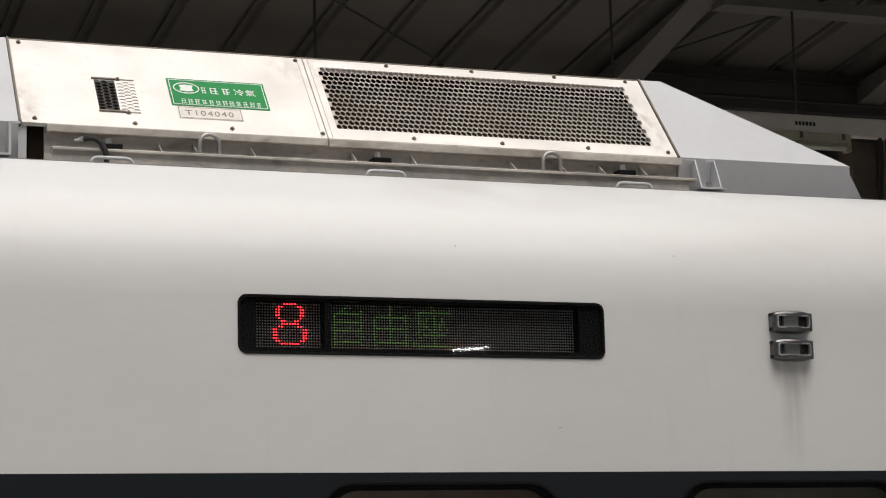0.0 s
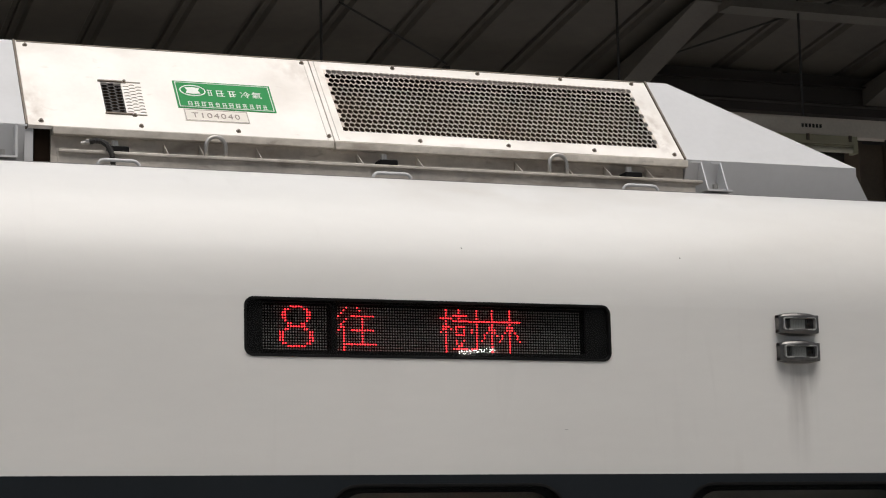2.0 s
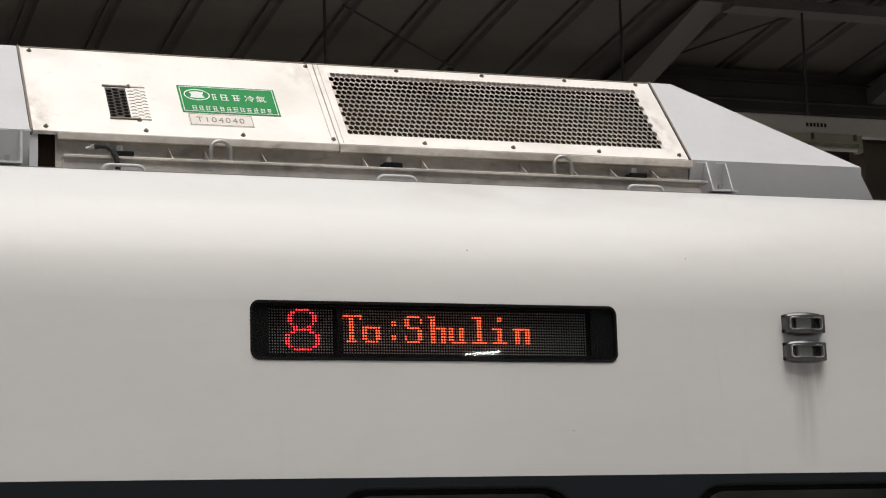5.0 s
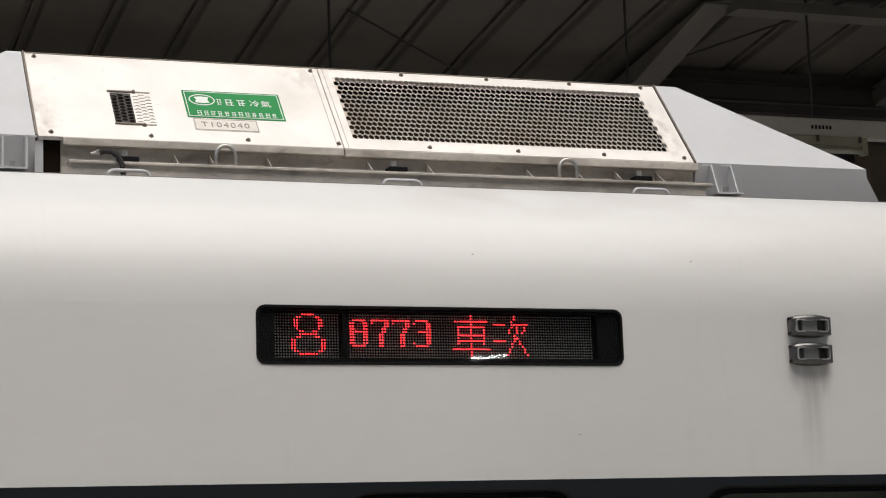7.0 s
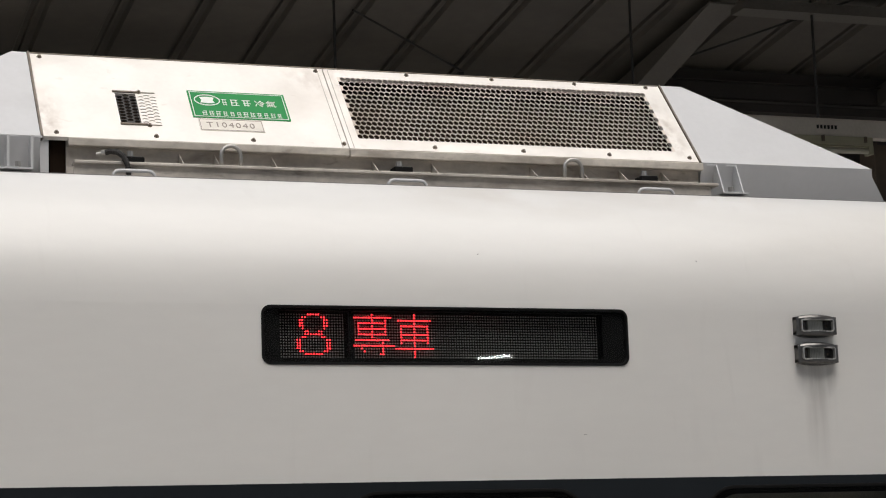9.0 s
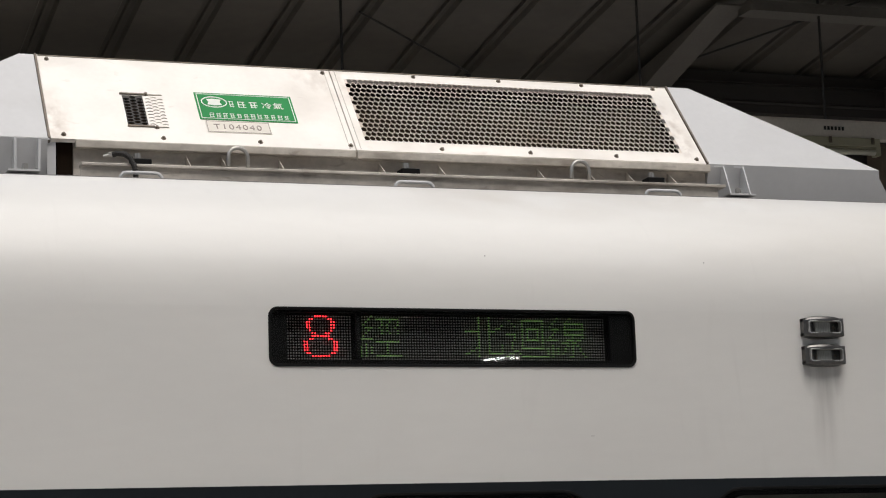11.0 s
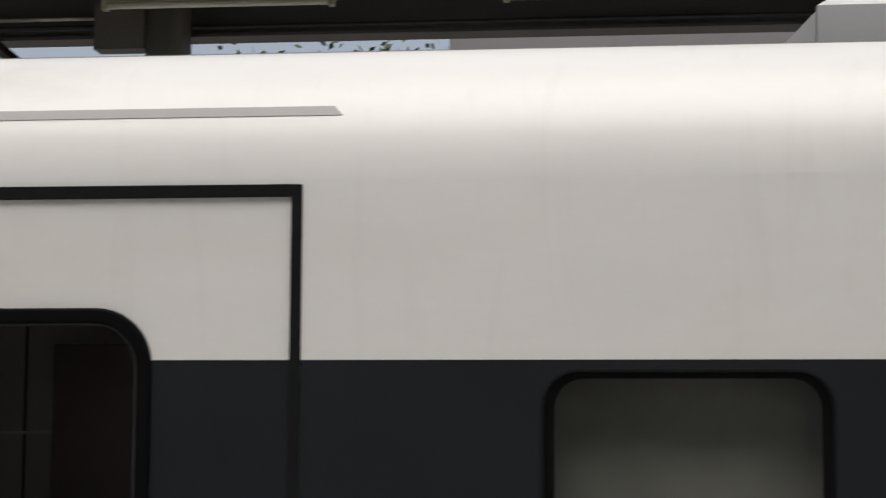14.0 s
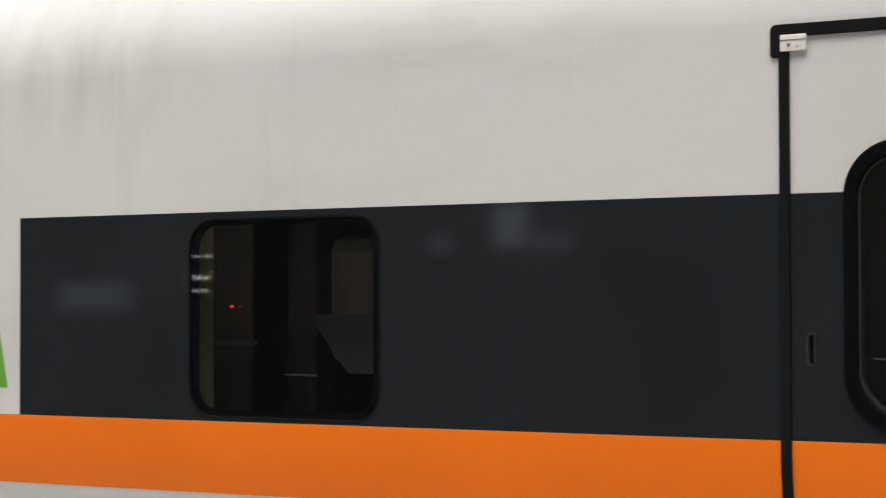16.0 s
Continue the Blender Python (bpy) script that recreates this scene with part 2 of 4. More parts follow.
# brown grime on the cream panels at the seam, ends and grille
ragged_patch(PANEL, (0.34, 0.24, 0.17), (1.60, 0.80, 3.03), (0.14, 0.3, 0.09), 0.40, (1.5, 1.0, 1.0), 22.0)
ragged_patch(PANEL, (0.30, 0.22, 0.16), (2.62, 0.66, 2.88), (0.05, 0.3, 0.20), 0.60, (1.0, 1.0, 0.5), 26.0)
ragged_patch(PANEL, (0.36, 0.27, 0.20), (0.82, 0.64, 2.84), (0.06, 0.3, 0.16), 0.60, (1.0, 1.0, 0.5), 26.0)
ragged_patch(PANEL, (0.42, 0.33, 0.27), (2.10, 0.70, 2.92), (0.62, 0.4, 0.20), 0.70, (0.8, 1.0, 1.6), 9.0)


# ---- mesh helpers ----
def part(name, bm, mat, parent=None, label="", smooth=False):
    """Links a bmesh (or a mesh) as one object under a thing or a part."""
    if isinstance(bm, bmesh.types.BMesh):
        me = bpy.data.meshes.new(name)
        bmesh.ops.recalc_face_normals(bm, faces=bm.faces)
        bm.to_mesh(me)
        bm.free()
    else:
        me = bm
    for m in (mat if isinstance(mat, (list, tuple)) else [mat]):
        me.materials.append(m)
    if smooth:
        me.polygons.foreach_set("use_smooth", [True] * len(me.polygons))
    ob = new(name, me)
    if parent is not None:
        ob.parent = parent
    if label:
        tagged(ob, label)
    return ob


def thing(name, label, category, group="", kind="", at=(0, 0, 0)):
    ob = new(name)
    ob.empty_display_size = 0.05
    ob.location = at
    return tagged(ob, label, category, group, kind)


def add_box(bm, x0, x1, y0, y1, z0, z1, bevel=0.0, m=None):
    r = bmesh.ops.create_cube(bm, size=1)
    vs = r["verts"]
    for v in vs:
        v.co = Vector((x0 + (v.co.x + 0.5) * (x1 - x0), y0 + (v.co.y + 0.5) * (y1 - y0), z0 + (v.co.z + 0.5) * (z1 - z0)))
    if bevel:
        es = list({e for v in vs for e in v.link_edges})
        r2 = bmesh.ops.bevel(bm, geom=es, offset=bevel, segments=2, affect="EDGES", profile=0.5)
        vs = list({v for f in r2["faces"] for v in f.verts} | {v for v in vs if v.is_valid})
    if m is not None:
        bmesh.ops.transform(bm, matrix=m, verts=vs)
    return vs


def box(x0, x1, y0, y1, z0, z1, bevel=0.0, m=None):
    bm = bmesh.new()
    add_box(bm, x0, x1, y0, y1, z0, z1, bevel, m)
    return bm


def add_rod(bm, a, b, r, sides=8):
    a, b = Vector(a), Vector(b)
    q = (b - a).to_track_quat("Z", "Y").to_matrix().to_4x4()
    m = Matrix.Translation((a + b) / 2) @ q
    return bmesh.ops.create_cone(bm, cap_ends=True, segments=sides, radius1=r, radius2=r, depth=(b - a).length, matrix=m)["verts"]


def rod(a, b, r, sides=8):
    bm = bmesh.new()
    add_rod(bm, a, b, r, sides)
    return bm


def tube(points, r, sides=8):
    """A bent round bar through these points."""
    bm = bmesh.new()
    pts = [Vector(p) for p in points]
    rings = []
    for i, p in enumerate(pts):
        d = (pts[min(i + 1, len(pts) - 1)] - pts[max(i - 1, 0)]).normalized()
        side = d.cross(Vector((0.13, 1, 0.21))).normalized()
        up = side.cross(d)
        rings.append([bm.verts.new(p + r * (math.cos(a) * side + math.sin(a) * up))
                      for a in (2 * math.pi * k / sides for k in range(sides))])
    for a, b in zip(rings, rings[1:]):
        for k in range(sides):
            bm.faces.new((a[k], a[(k + 1) % sides], b[(k + 1) % sides], b[k]))
    bm.faces.new(rings[0])
    bm.faces.new(rings[-1])
    return bm


def rr(x0, z0, x1, z1, r=0.0, n=6):
    """A rectangle with rounded corners."""
    if r <= 0:
        return [(x0, z0), (x1, z0), (x1, z1), (x0, z1)]
    out = []
    for cx, cz, s in ((x1 - r, z0 + r, -90), (x1 - r, z1 - r, 0), (x0 + r, z1 - r, 90), (x0 + r, z0 + r, 180)):
        for k in range(n + 1):
            a = radians(s + 90 * k / n)
            out.append((cx + r * math.cos(a), cz + r * math.sin(a)))
    return out


WALL = Matrix(((1, 0, 0, 0), (0, 0, -1, 0), (0, 1, 0, 0), (0, 0, 0, 1)))  # flat x, y, up -> x along the train, z up, out of the wall


def plate(outer, holes, low, high, m=WALL, bevel=0.0):
    """A flat plate with holes, between the heights low and high above the plane m."""
    cu = bpy.data.curves.new("outline", "CURVE")
    cu.dimensions, cu.fill_mode = "2D", "BOTH"
    cu.extrude = (high - low) / 2 - bevel
    cu.bevel_depth, cu.bevel_resolution = bevel, 1
    cu.offset = -bevel
    for loop in [outer, *holes]:
        sp = cu.splines.new("POLY")
        sp.points.add(len(loop) - 1)
        for p, (x, y) in zip(sp.points, loop):
            p.co = (x, y, 0, 1)
        sp.use_cyclic_u = True
    ob = new("outline", cu)
    me = bpy.data.meshes.new_from_object(ob.evaluated_get(bpy.context.evaluated_depsgraph_get()))
    bpy.data.objects.remove(ob)
    bpy.data.curves.remove(cu)
    me.transform(m @ Matrix.Translation((0, 0, (low + high) / 2)))
    w = bmesh.new()
    w.from_mesh(me)
    bmesh.ops.remove_doubles(w, verts=w.verts, dist=2e-5)
    bmesh.ops.recalc_face_normals(w, faces=w.faces)
    for f in w.faces:
        f.smooth = False
    w.to_mesh(me)
    w.free()
    me.materials.clear()
    return me


def lettering(text, size, m, depth=0.0006, spacing=1.0):
    cu = bpy.data.curves.new("lettering", "FONT")
    cu.body, cu.size, cu.extrude, cu.space_character = text, size, depth, spacing
    ob = new("lettering", cu)
    me = bpy.data.meshes.new_from_object(ob.evaluated_get(bpy.context.evaluated_depsgraph_get()))
    bpy.data.objects.remove(ob)
    bpy.data.curves.remove(cu)
    me.transform(m)
    me.materials.clear()
    return me


# ---- the train car ----
X0, X1 = -9.0, 11.0
WALL_TOP, ARC = 2.275, 0.36
LEAN = radians(78.2)
ROOF_R = 5.69


def roof_line(offset=0.0, n=22):
    """The roof's cross-section from the top of the side wall over the shoulder to the far side, as (y, z)."""
    out = []
    for k in range(n + 1):
        a = LEAN * k / n
        out.append((ARC - (ARC - offset) * math.cos(a), WALL_TOP + (ARC - offset) * math.sin(a)))
    cy, cz = 1.45, WALL_TOP + ARC * math.sin(LEAN) + ROOF_R * (1 - math.sin(LEAN)) - ROOF_R
    half = math.pi / 2 - LEAN
    for k in range(1, 17):
        a = -half + 2 * half * k / 16
        out.append((cy + (ROOF_R - offset) * math.sin(a), cz + (ROOF_R - offset) * math.cos(a)))
    for k in range(n, -1, -1):
        a = LEAN * k / n
        out.append((2.9 - ARC + (ARC - offset) * math.cos(a), WALL_TOP + (ARC - offset) * math.sin(a)))
    return out


def sweep(profile, x0, x1):
    """A closed cross-section (y, z) drawn out along the train."""
    bm = bmesh.new()
    a = [bm.verts.new((x0, y, z)) for y, z in profile]
    b = [bm.verts.new((x1, y, z)) for y, z in profile]
    n = len(profile)
    for k in range(n):
        bm.faces.new((a[k], a[(k + 1) % n], b[(k + 1) % n], b[k]))
    bm.faces.new(a)
    bm.faces.new(b)
    return bm


def roof_z(y):
    cz = WALL_TOP + ARC * math.sin(LEAN) + ROOF_R * (1 - math.sin(LEAN)) - ROOF_R
    return cz + math.sqrt(ROOF_R ** 2 - (y - 1.45) ** 2)


BAND_LOW, BAND_TOP, ORANGE_LOW = 1.272, 1.859, 1.068
BAND_END = -4.350
DOOR = (-1.917, 0.15, -0.917, 2.260)
SIGN = (1.216, 2.134, 2.147, 2.274)
WINDOWS = [(-3.711, 1.279, -3.056, 1.843), (-0.371, 1.279, 0.281, 1.838), (1.405, 1.279, 2.02, 1.838), (2.33, 1.279, 2.985, 1.838),
           (3.42, 1.279, 4.07, 1.838), (5.2, 1.279, 5.85, 1.838)]

def tuck():
    """The lower side below the band as (y, z): it turns inwards a little and then runs on straight."""
    y, z, out = 0.0, BAND_LOW - 0.0005, []
    while z > -0.15:
        out.append((y, z))
        step = 0.013 if z > 1.0 else 0.12
        y += step * math.tan(radians(13) * min(1.0, (BAND_LOW - z + step / 2) / 0.24))
        z -= step
    return out + [(y, -0.15)]


def low_skin(top, low, proud, thick):
    """A closed strip of the lower side between two heights, so far proud of the body, for sweep()."""
    line = tuck()
    at = lambda h: float(np.interp(-h, [-z for _, z in line], [y for y, _ in line]))
    zs = [top] + [z for _, z in line if low < z < top] + [low]
    return [(at(z) - proud, z) for z in zs] + [(at(z) - proud + thick, z) for z in reversed(zs)]


train = thing("train_car", "white railway passenger car with charcoal window band and orange stripe", "train car")


def inset(w):
    """The clear opening inside a window's black border."""
    return rr(w[0] + 0.031, w[1] + 0.024, w[2] - 0.031, w[3] - 0.021, 0.066)


def hole(w, grow=0.0, r=0.085):
    return rr(w[0] - grow, w[1] - grow, w[2] + grow, w[3] + grow, r + grow)


part("side_wall", plate([(X0, BAND_LOW), (DOOR[0], BAND_LOW), (DOOR[0], DOOR[3]), (DOOR[2], DOOR[3]), (DOOR[2], BAND_LOW), (X1, BAND_LOW), (X1, WALL_TOP), (X0, WALL_TOP)],
                        [hole(w) for w in WINDOWS] + [rr(*SIGN, 0.022)], -0.02, 0.0), WHITE, train)
for a, b, top in ((X0, DOOR[0], BAND_LOW - 0.0005), (DOOR[2], X1, BAND_LOW - 0.0005), (DOOR[0], DOOR[2], DOOR[1])):
    part("lower_side", sweep(low_skin(top, -0.15, 0.0, 0.02), a, b), WHITE, train)
outer = roof_line()
inner = roof_line(0.03)
bm = sweep(outer + inner[::-1], X0, X1)
bmesh.ops.recalc_face_normals(bm, faces=bm.faces)
for e in bm.edges:
    e.smooth = e.calc_face_angle(0.0) < 0.6
roof = part("roof", bm, WHITE, train, smooth=True)

# added grey sheet, out of view, cutting the bounce onto fairings and frame
damper_line = [(y, z + 0.004) for y, z in outer if 0.33 < y < 2.57]
part("bounce_damper", sweep(damper_line + [(y, z - 0.006) for y, z in damper_line[::-1]], X0, X1), DAMPER, train, "dull grey sheet added out of view to cut roof bounce")
part("far_side_wall", box(X0, X1, 2.87, 2.9, -0.15, WALL_TOP), WHITE, train)
for a in (X0, X1 - 0.05):
    end_line = [(y + 0.021, z) for y, z in tuck()]
    part("car_end", sweep([(0.021, WALL_TOP), *end_line, (2.869, -0.15), (2.869, WALL_TOP)], a, a + 0.05), WHITE, train)
part("cabin_floor", box(X0 + 0.05, X1 - 0.05, 0.34, 2.87, -0.15, -0.05), INSIDE, train)
part("cabin_ceiling", box(X0 + 0.05, X1 - 0.05, 0.06, 2.84, 2.02, 2.04), INSIDE, train)
part("charcoal_band", plate(rr(DOOR[2] + 0.0005, BAND_LOW, X1, BAND_TOP), [hole(w) for w in WINDOWS[1:]], 0.0, 0.0015), BAND, train,
     "charcoal painted window band")
part("charcoal_band", plate(rr(BAND_END, BAND_LOW, DOOR[0] - 0.0005, BAND_TOP), [hole(WINDOWS[0])], 0.0, 0.0015), BAND, train,
     "charcoal painted window band")
part("orange_stripe", sweep(low_skin(BAND_LOW - 0.0005, ORANGE_LOW, 0.0015, 0.0012), DOOR[2] + 0.0005, X1), ORANGE, train, "orange painted stripe")
part("orange_stripe", sweep(low_skin(BAND_LOW - 0.0005, ORANGE_LOW, 0.0015, 0.0012), X0, DOOR[0] - 0.0005), ORANGE, train, "orange painted stripe")
part("green_emblem", plate([(-4.66, 1.351), (-4.399, 1.351), (-4.432, 1.514), (-4.50, 1.70), (-4.58, 1.70)], [], 0.0, 0.0012),
     GREEN_PAINT, train, "green painted emblem")

# the windows: rubber frame, glass, and what stands behind
for i, w in enumerate(WINDOWS):
    fr = part("window", plate(hole(w), [hole(w, -0.007)], -0.03, 0.003, bevel=0.001), RUBBER, train, "rounded flush window with black border")
    part("border", plate(hole(w, -0.0075), [inset(w)], -0.012, -0.0065), FRAME, fr, "black printed glass border")
    g = part("pane", plate(hole(w, -0.0075), [], -0.006, -0.0015), GLASS, fr, "dark tinted glass pane")
    g.visible_shadow = False
    if i in (1, 2, 3, 4, 5):
        bm = bmesh.new()
        n = 40
        top, low = [], []
        for k in range(n + 1):
            x = w[0] - 0.02 + (w[2] - w[0] + 0.04) * k / n
            y = 0.125 + 0.0006 * math.sin(k * 1.9) + 0.002 * math.sin(k * 0.35 + 1)
            top.append(bm.verts.new((x, y, w[3] + 0.03)))
            low.append(bm.verts.new((x, y, w[1] - 0.03)))
        for k in range(n):
            bm.faces.new((top[k], low[k], low[k + 1], top[k + 1]))
        bl = part("blind", bm, BLIND, fr, "drawn grey-green cloth blind", smooth=True)

# the entrance door with its rubber seal
door = part("entrance_door", plate(rr(DOOR[0] + 0.026, BAND_LOW, DOOR[2] - 0.025, DOOR[3] - 0.0265),
                                  [rr(-1.755, 1.306, -1.266, 1.977, 0.130), rr(-1.853, 1.449, -1.830, 1.527, 0.0105)], -0.03, -0.003), WHITE, train, "closed white entrance door with black seal")
part("door_seal", plate([(-1.938, 2.19), (-1.932, 2.184), (-1.917, 2.184), (-1.917, BAND_LOW), (-1.891, BAND_LOW), (-1.891, 2.2335), (-0.942, 2.2335),
                         (-0.942, BAND_LOW), (-0.917, BAND_LOW), (-0.917, 2.260), (-0.922, 2.262), (-1.925, 2.264), (-1.934, 2.260), (-1.938, 2.25)],
                        [], -0.02, 0.007, bevel=0.002), RUBBER, door,
     "black rubber door seal")
left, right = DOOR[0] + 0.0265, DOOR[2] - 0.0255
part("charcoal_panel", plate([(left, BAND_LOW), (right, BAND_LOW), (right, BAND_TOP), (-1.266, BAND_TOP),
                              *reversed(rr(-1.755, 1.306, -1.266, 1.977, 0.130)[:7]), *reversed(rr(-1.755, 1.306, -1.266, 1.977, 0.130)[21:]), (-1.755, BAND_TOP), (left, BAND_TOP)], [rr(-1.853, 1.449, -1.830, 1.527, 0.0105)], -0.003, -0.0013), BAND, door,
     "charcoal painted band across the door")
part("lower_leaf", sweep(low_skin(BAND_LOW - 0.0005, DOOR[1] + 0.02, -0.003, 0.027), left, right), WHITE, door)
for a, b in ((DOOR[0] + 0.0005, left), (right, DOOR[2] - 0.0005)):
    part("lower_seal", sweep(low_skin(BAND_LOW - 0.0005, DOOR[1], 0.007, 0.027), a, b), RUBBER, door, "black rubber door seal")
part("bottom_seal", sweep(low_skin(DOOR[1] + 0.02, DOOR[1], 0.006, 0.026), left, right), RUBBER, door)
part("orange_panel", sweep(low_skin(BAND_LOW - 0.0005, ORANGE_LOW, -0.0013, 0.0012), left, right), ORANGE, door, "orange painted stripe across the door")
dw = part("door_window", plate(rr(-1.757, 1.304, -1.264, 1.979, 0.132, 10), [rr(-1.721, 1.338, -1.298, 1.944, 0.104, 10)], -0.03, 0.012, bevel=0.006), FRAME, door,
          "tall rounded door window with black frame")
part("inner_lip", plate(rr(-1.721, 1.338, -1.298, 1.944, 0.104, 10), [rr(-1.716, 1.343, -1.303, 1.939, 0.099, 10)], -0.02, 0.004), GASKET, dw)
g = part("pane", plate(rr(-1.719, 1.34, -1.30, 1.942, 0.102, 10), [], -0.014, -0.006), GLASS, dw, "dark tinted glass pane")
g.visible_shadow = False
part("recessed_handle", plate(rr(-1.8525, 1.4495, -1.8305, 1.5265, 0.0102), [rr(-1.8495, 1.453, -1.8335, 1.523, 0.0075)], -0.006, 0.0005), RIM, door,
     "recessed door handle cup with steel rim")
part("handle_cup", plate(rr(-1.849, 1.4535, -1.834, 1.5225, 0.007), [], -0.022, -0.012), BOARD, door)
hb = part("hinge_cover", box(-1.911, -1.845, -0.010, 0.0, 2.198, 2.238, 0.002), PANEL, door, "small cream hinge cover plate")
part("screw", rod((-1.888, -0.012, 2.213), (-1.888, -0.009, 2.213), 0.0045), BOLT, hb)
part("screw", rod((-1.866, -0.012, 2.208), (-1.866, -0.009, 2.208), 0.002), BOLT, hb)
part("edge_line", box(-1.910, -1.846, -0.0115, -0.0095, 2.2242, 2.2254), BOLT, hb)

# the vestibule and the crew room behind the glass
part("door_inner_panel", box(-1.95, -0.9, 0.62, 0.65, -0.05, 2.0), INSIDE, train, "brown cabin panel")
part("panel_joint", box(-1.77, -1.764, 0.612, 0.62, 0.0, 2.0), DARKHOLE, train)
part("grab_rail", rod((-1.93, 0.55, 1.70), (-1.50, 0.55, 1.71), 0.004), STEEL, train)
part("inner_handle", rod((-1.76, 0.20, 1.462), (-1.70, 0.20, 1.459), 0.003), STEEL, train)
part("maroon_cabinet", box(-1.66, -1.40, 0.50, 0.61, 1.46, 1.93, 0.006), MAROON, train, "maroon cabinet on the cabin panel")
part("cabin_partition", box(-4.2, -2.9, 1.15, 1.18, -0.05, 2.0), INSIDE, train)
part("cream_post", box(-3.89, -3.845, 0.25, 0.29, -0.05, 2.0), CREAM_TRIM, train)
part("brown_panel", box(-4.15, -3.83, 0.45, 0.47, -0.05, 2.0), INSIDE, train)
part("cream_shelf", box(-4.10, -3.80, 0.40, 0.45, 1.475, 1.49), CREAM_TRIM, train)
part("pilot_lamp", box(-3.867, -3.860, 0.4, 0.405, 1.590, 1.597), PILOT, train)
part("pilot_lamp", box(-3.834, -3.831, 0.4, 0.405, 1.591, 1.594), PILOT, train)
part("dark_cabinet", box(-3.72, -3.62, 0.5, 1.1, -0.05, 2.0), SEAT, train)
part("seat_back", box(-3.45, -3.25, 0.30, 0.42, 1.42, 1.80, 0.05), SEAT, train)
bm = bmesh.new()
f0 = [bm.verts.new(v) for v in ((-3.50, 0.29, 1.57), (-3.25, 0.29, 1.57), (-3.25, 0.29, 1.40), (-3.36, 0.29, 1.40))]
f1 = [bm.verts.new(v.co + Vector((0, 0.01, 0))) for v in f0]
bm.faces.new(f0), bm.faces.new(f1)
for k in range(4):
    bm.faces.new((f0[k], f0[(k + 1) % 4], f1[(k + 1) % 4], f1[k]))
part("seat_cover", bm, COVER, train, "pale cloth over a seat")
part("table_edge", rod((-3.56, 0.25, 1.395), (-3.44, 0.25, 1.395), 0.003), BRIGHT, train)

for x, z, w, h in ((2.016, 1.966, 0.008, 0.0013), (1.767, 2.407, 0.003, 0.003), (2.355, 2.401, 0.003, 0.003)):
    y = max(0.0, ARC - math.sqrt(max(0.0, ARC ** 2 - max(0.0, z - WALL_TOP) ** 2)))
    part("paint_chip", box(x, x + w, y - 0.0008, y + 0.002, z, z + h), GREY_STRIP, train, "tiny grey chip in the white paint")

# the grey drip rail over the door, on the roof's shoulder
bm = bmesh.new()
grid = []
for k in range(7):
    a = radians(24.9 + 4.2 * k / 6)
    for s in (0.0, 0.002):
        y, z = ARC - (ARC + s) * math.cos(a), WALL_TOP + (ARC + s) * math.sin(a)
        cut = 0.020 * k / 6
        grid.append([bm.verts.new((x, y, z)) for x in (-1.996 + cut, -0.832 - cut)])
loop = [grid[2 * k] for k in range(7)] + [grid[2 * k + 1] for k in range(6, -1, -1)]
for k in range(14):
    p, q = loop[k], loop[(k + 1) % 14]
    bm.faces.new((p[0], p[1], q[1], q[0]))
bm.faces.new([p[0] for p in loop])
bm.faces.new([p[1] for p in loop])
part("drip_rail", bm, GREY_STRIP, train, "grey drip rail above the door")

# ---- the display: a matrix of diodes whose lines scroll upwards ----
PITCH, COL = 0.00672, 0.00662
TEXT_X, DIGIT_X, ROW_TOP = 1.4475, 1.2715, 2.2568
sign = thing("destination_display", "black destination display with red, orange and green diodes", "destination display")
part("bezel", plate(rr(*SIGN, 0.022), [rr(1.262, 2.1515, 1.431, 2.2625, 0.002), rr(1.442, 2.1515, 2.083, 2.2625, 0.002)], -0.016, -0.008), BOARD, sign, "black inner mask")
part("rim", plate(rr(SIGN[0], SIGN[1], SIGN[2], SIGN[3], 0.022), [rr(SIGN[0] + 0.006, SIGN[1] + 0.006, SIGN[2] - 0.006, SIGN[3] - 0.006, 0.017)], -0.02, 0.003, bevel=0.0012), RUBBER, sign)
g = part("cover_glass", plate(rr(SIGN[0] + 0.0065, SIGN[1] + 0.0065, SIGN[2] - 0.0065, SIGN[3] - 0.0065, 0.017), [], -0.005, -0.002), CLEAR, sign, "clear glass cover")
g.visible_shadow = False
part("matrix_board", box(1.20, 2.17, 0.0345, 0.0385, 2.12, 2.29), BOARD, sign)


def diodes(cells, x0, z0, y, r):
    """Small six-sided diode heads at these cells (column, row)."""
    verts, faces = [], []
    for c, w in cells:
        x, z = x0 + c * COL, z0 - w * PITCH
        n = len(verts)
        for s, yy in ((r, y), (r * 0.62, y - 0.0012)):
            for k in range(6):
                a = math.pi / 3 * k
                verts.append((x + s * math.cos(a), yy, z + s * math.sin(a)))
        for k in range(6):
            faces.append((n + k, n + (k + 1) % 6, n + 6 + (k + 1) % 6, n + 6 + k))
        faces.append(tuple(range(n + 6, n + 12)))
    me = bpy.data.meshes.new("diodes")
    me.from_pydata(verts, [], faces)
    return me


tagged(part("unlit_diodes", diodes([(c, w) for c in range(96) for w in range(16)], TEXT_X, ROW_TOP, 0.0345, 0.0019), DOT_OFF, sign), kind="stuff")
tagged(part("unlit_diodes", diodes([(c, w) for c in range(24) for w in range(16)], DIGIT_X, ROW_TOP, 0.0345, 0.0019), DOT_OFF, sign), kind="stuff")

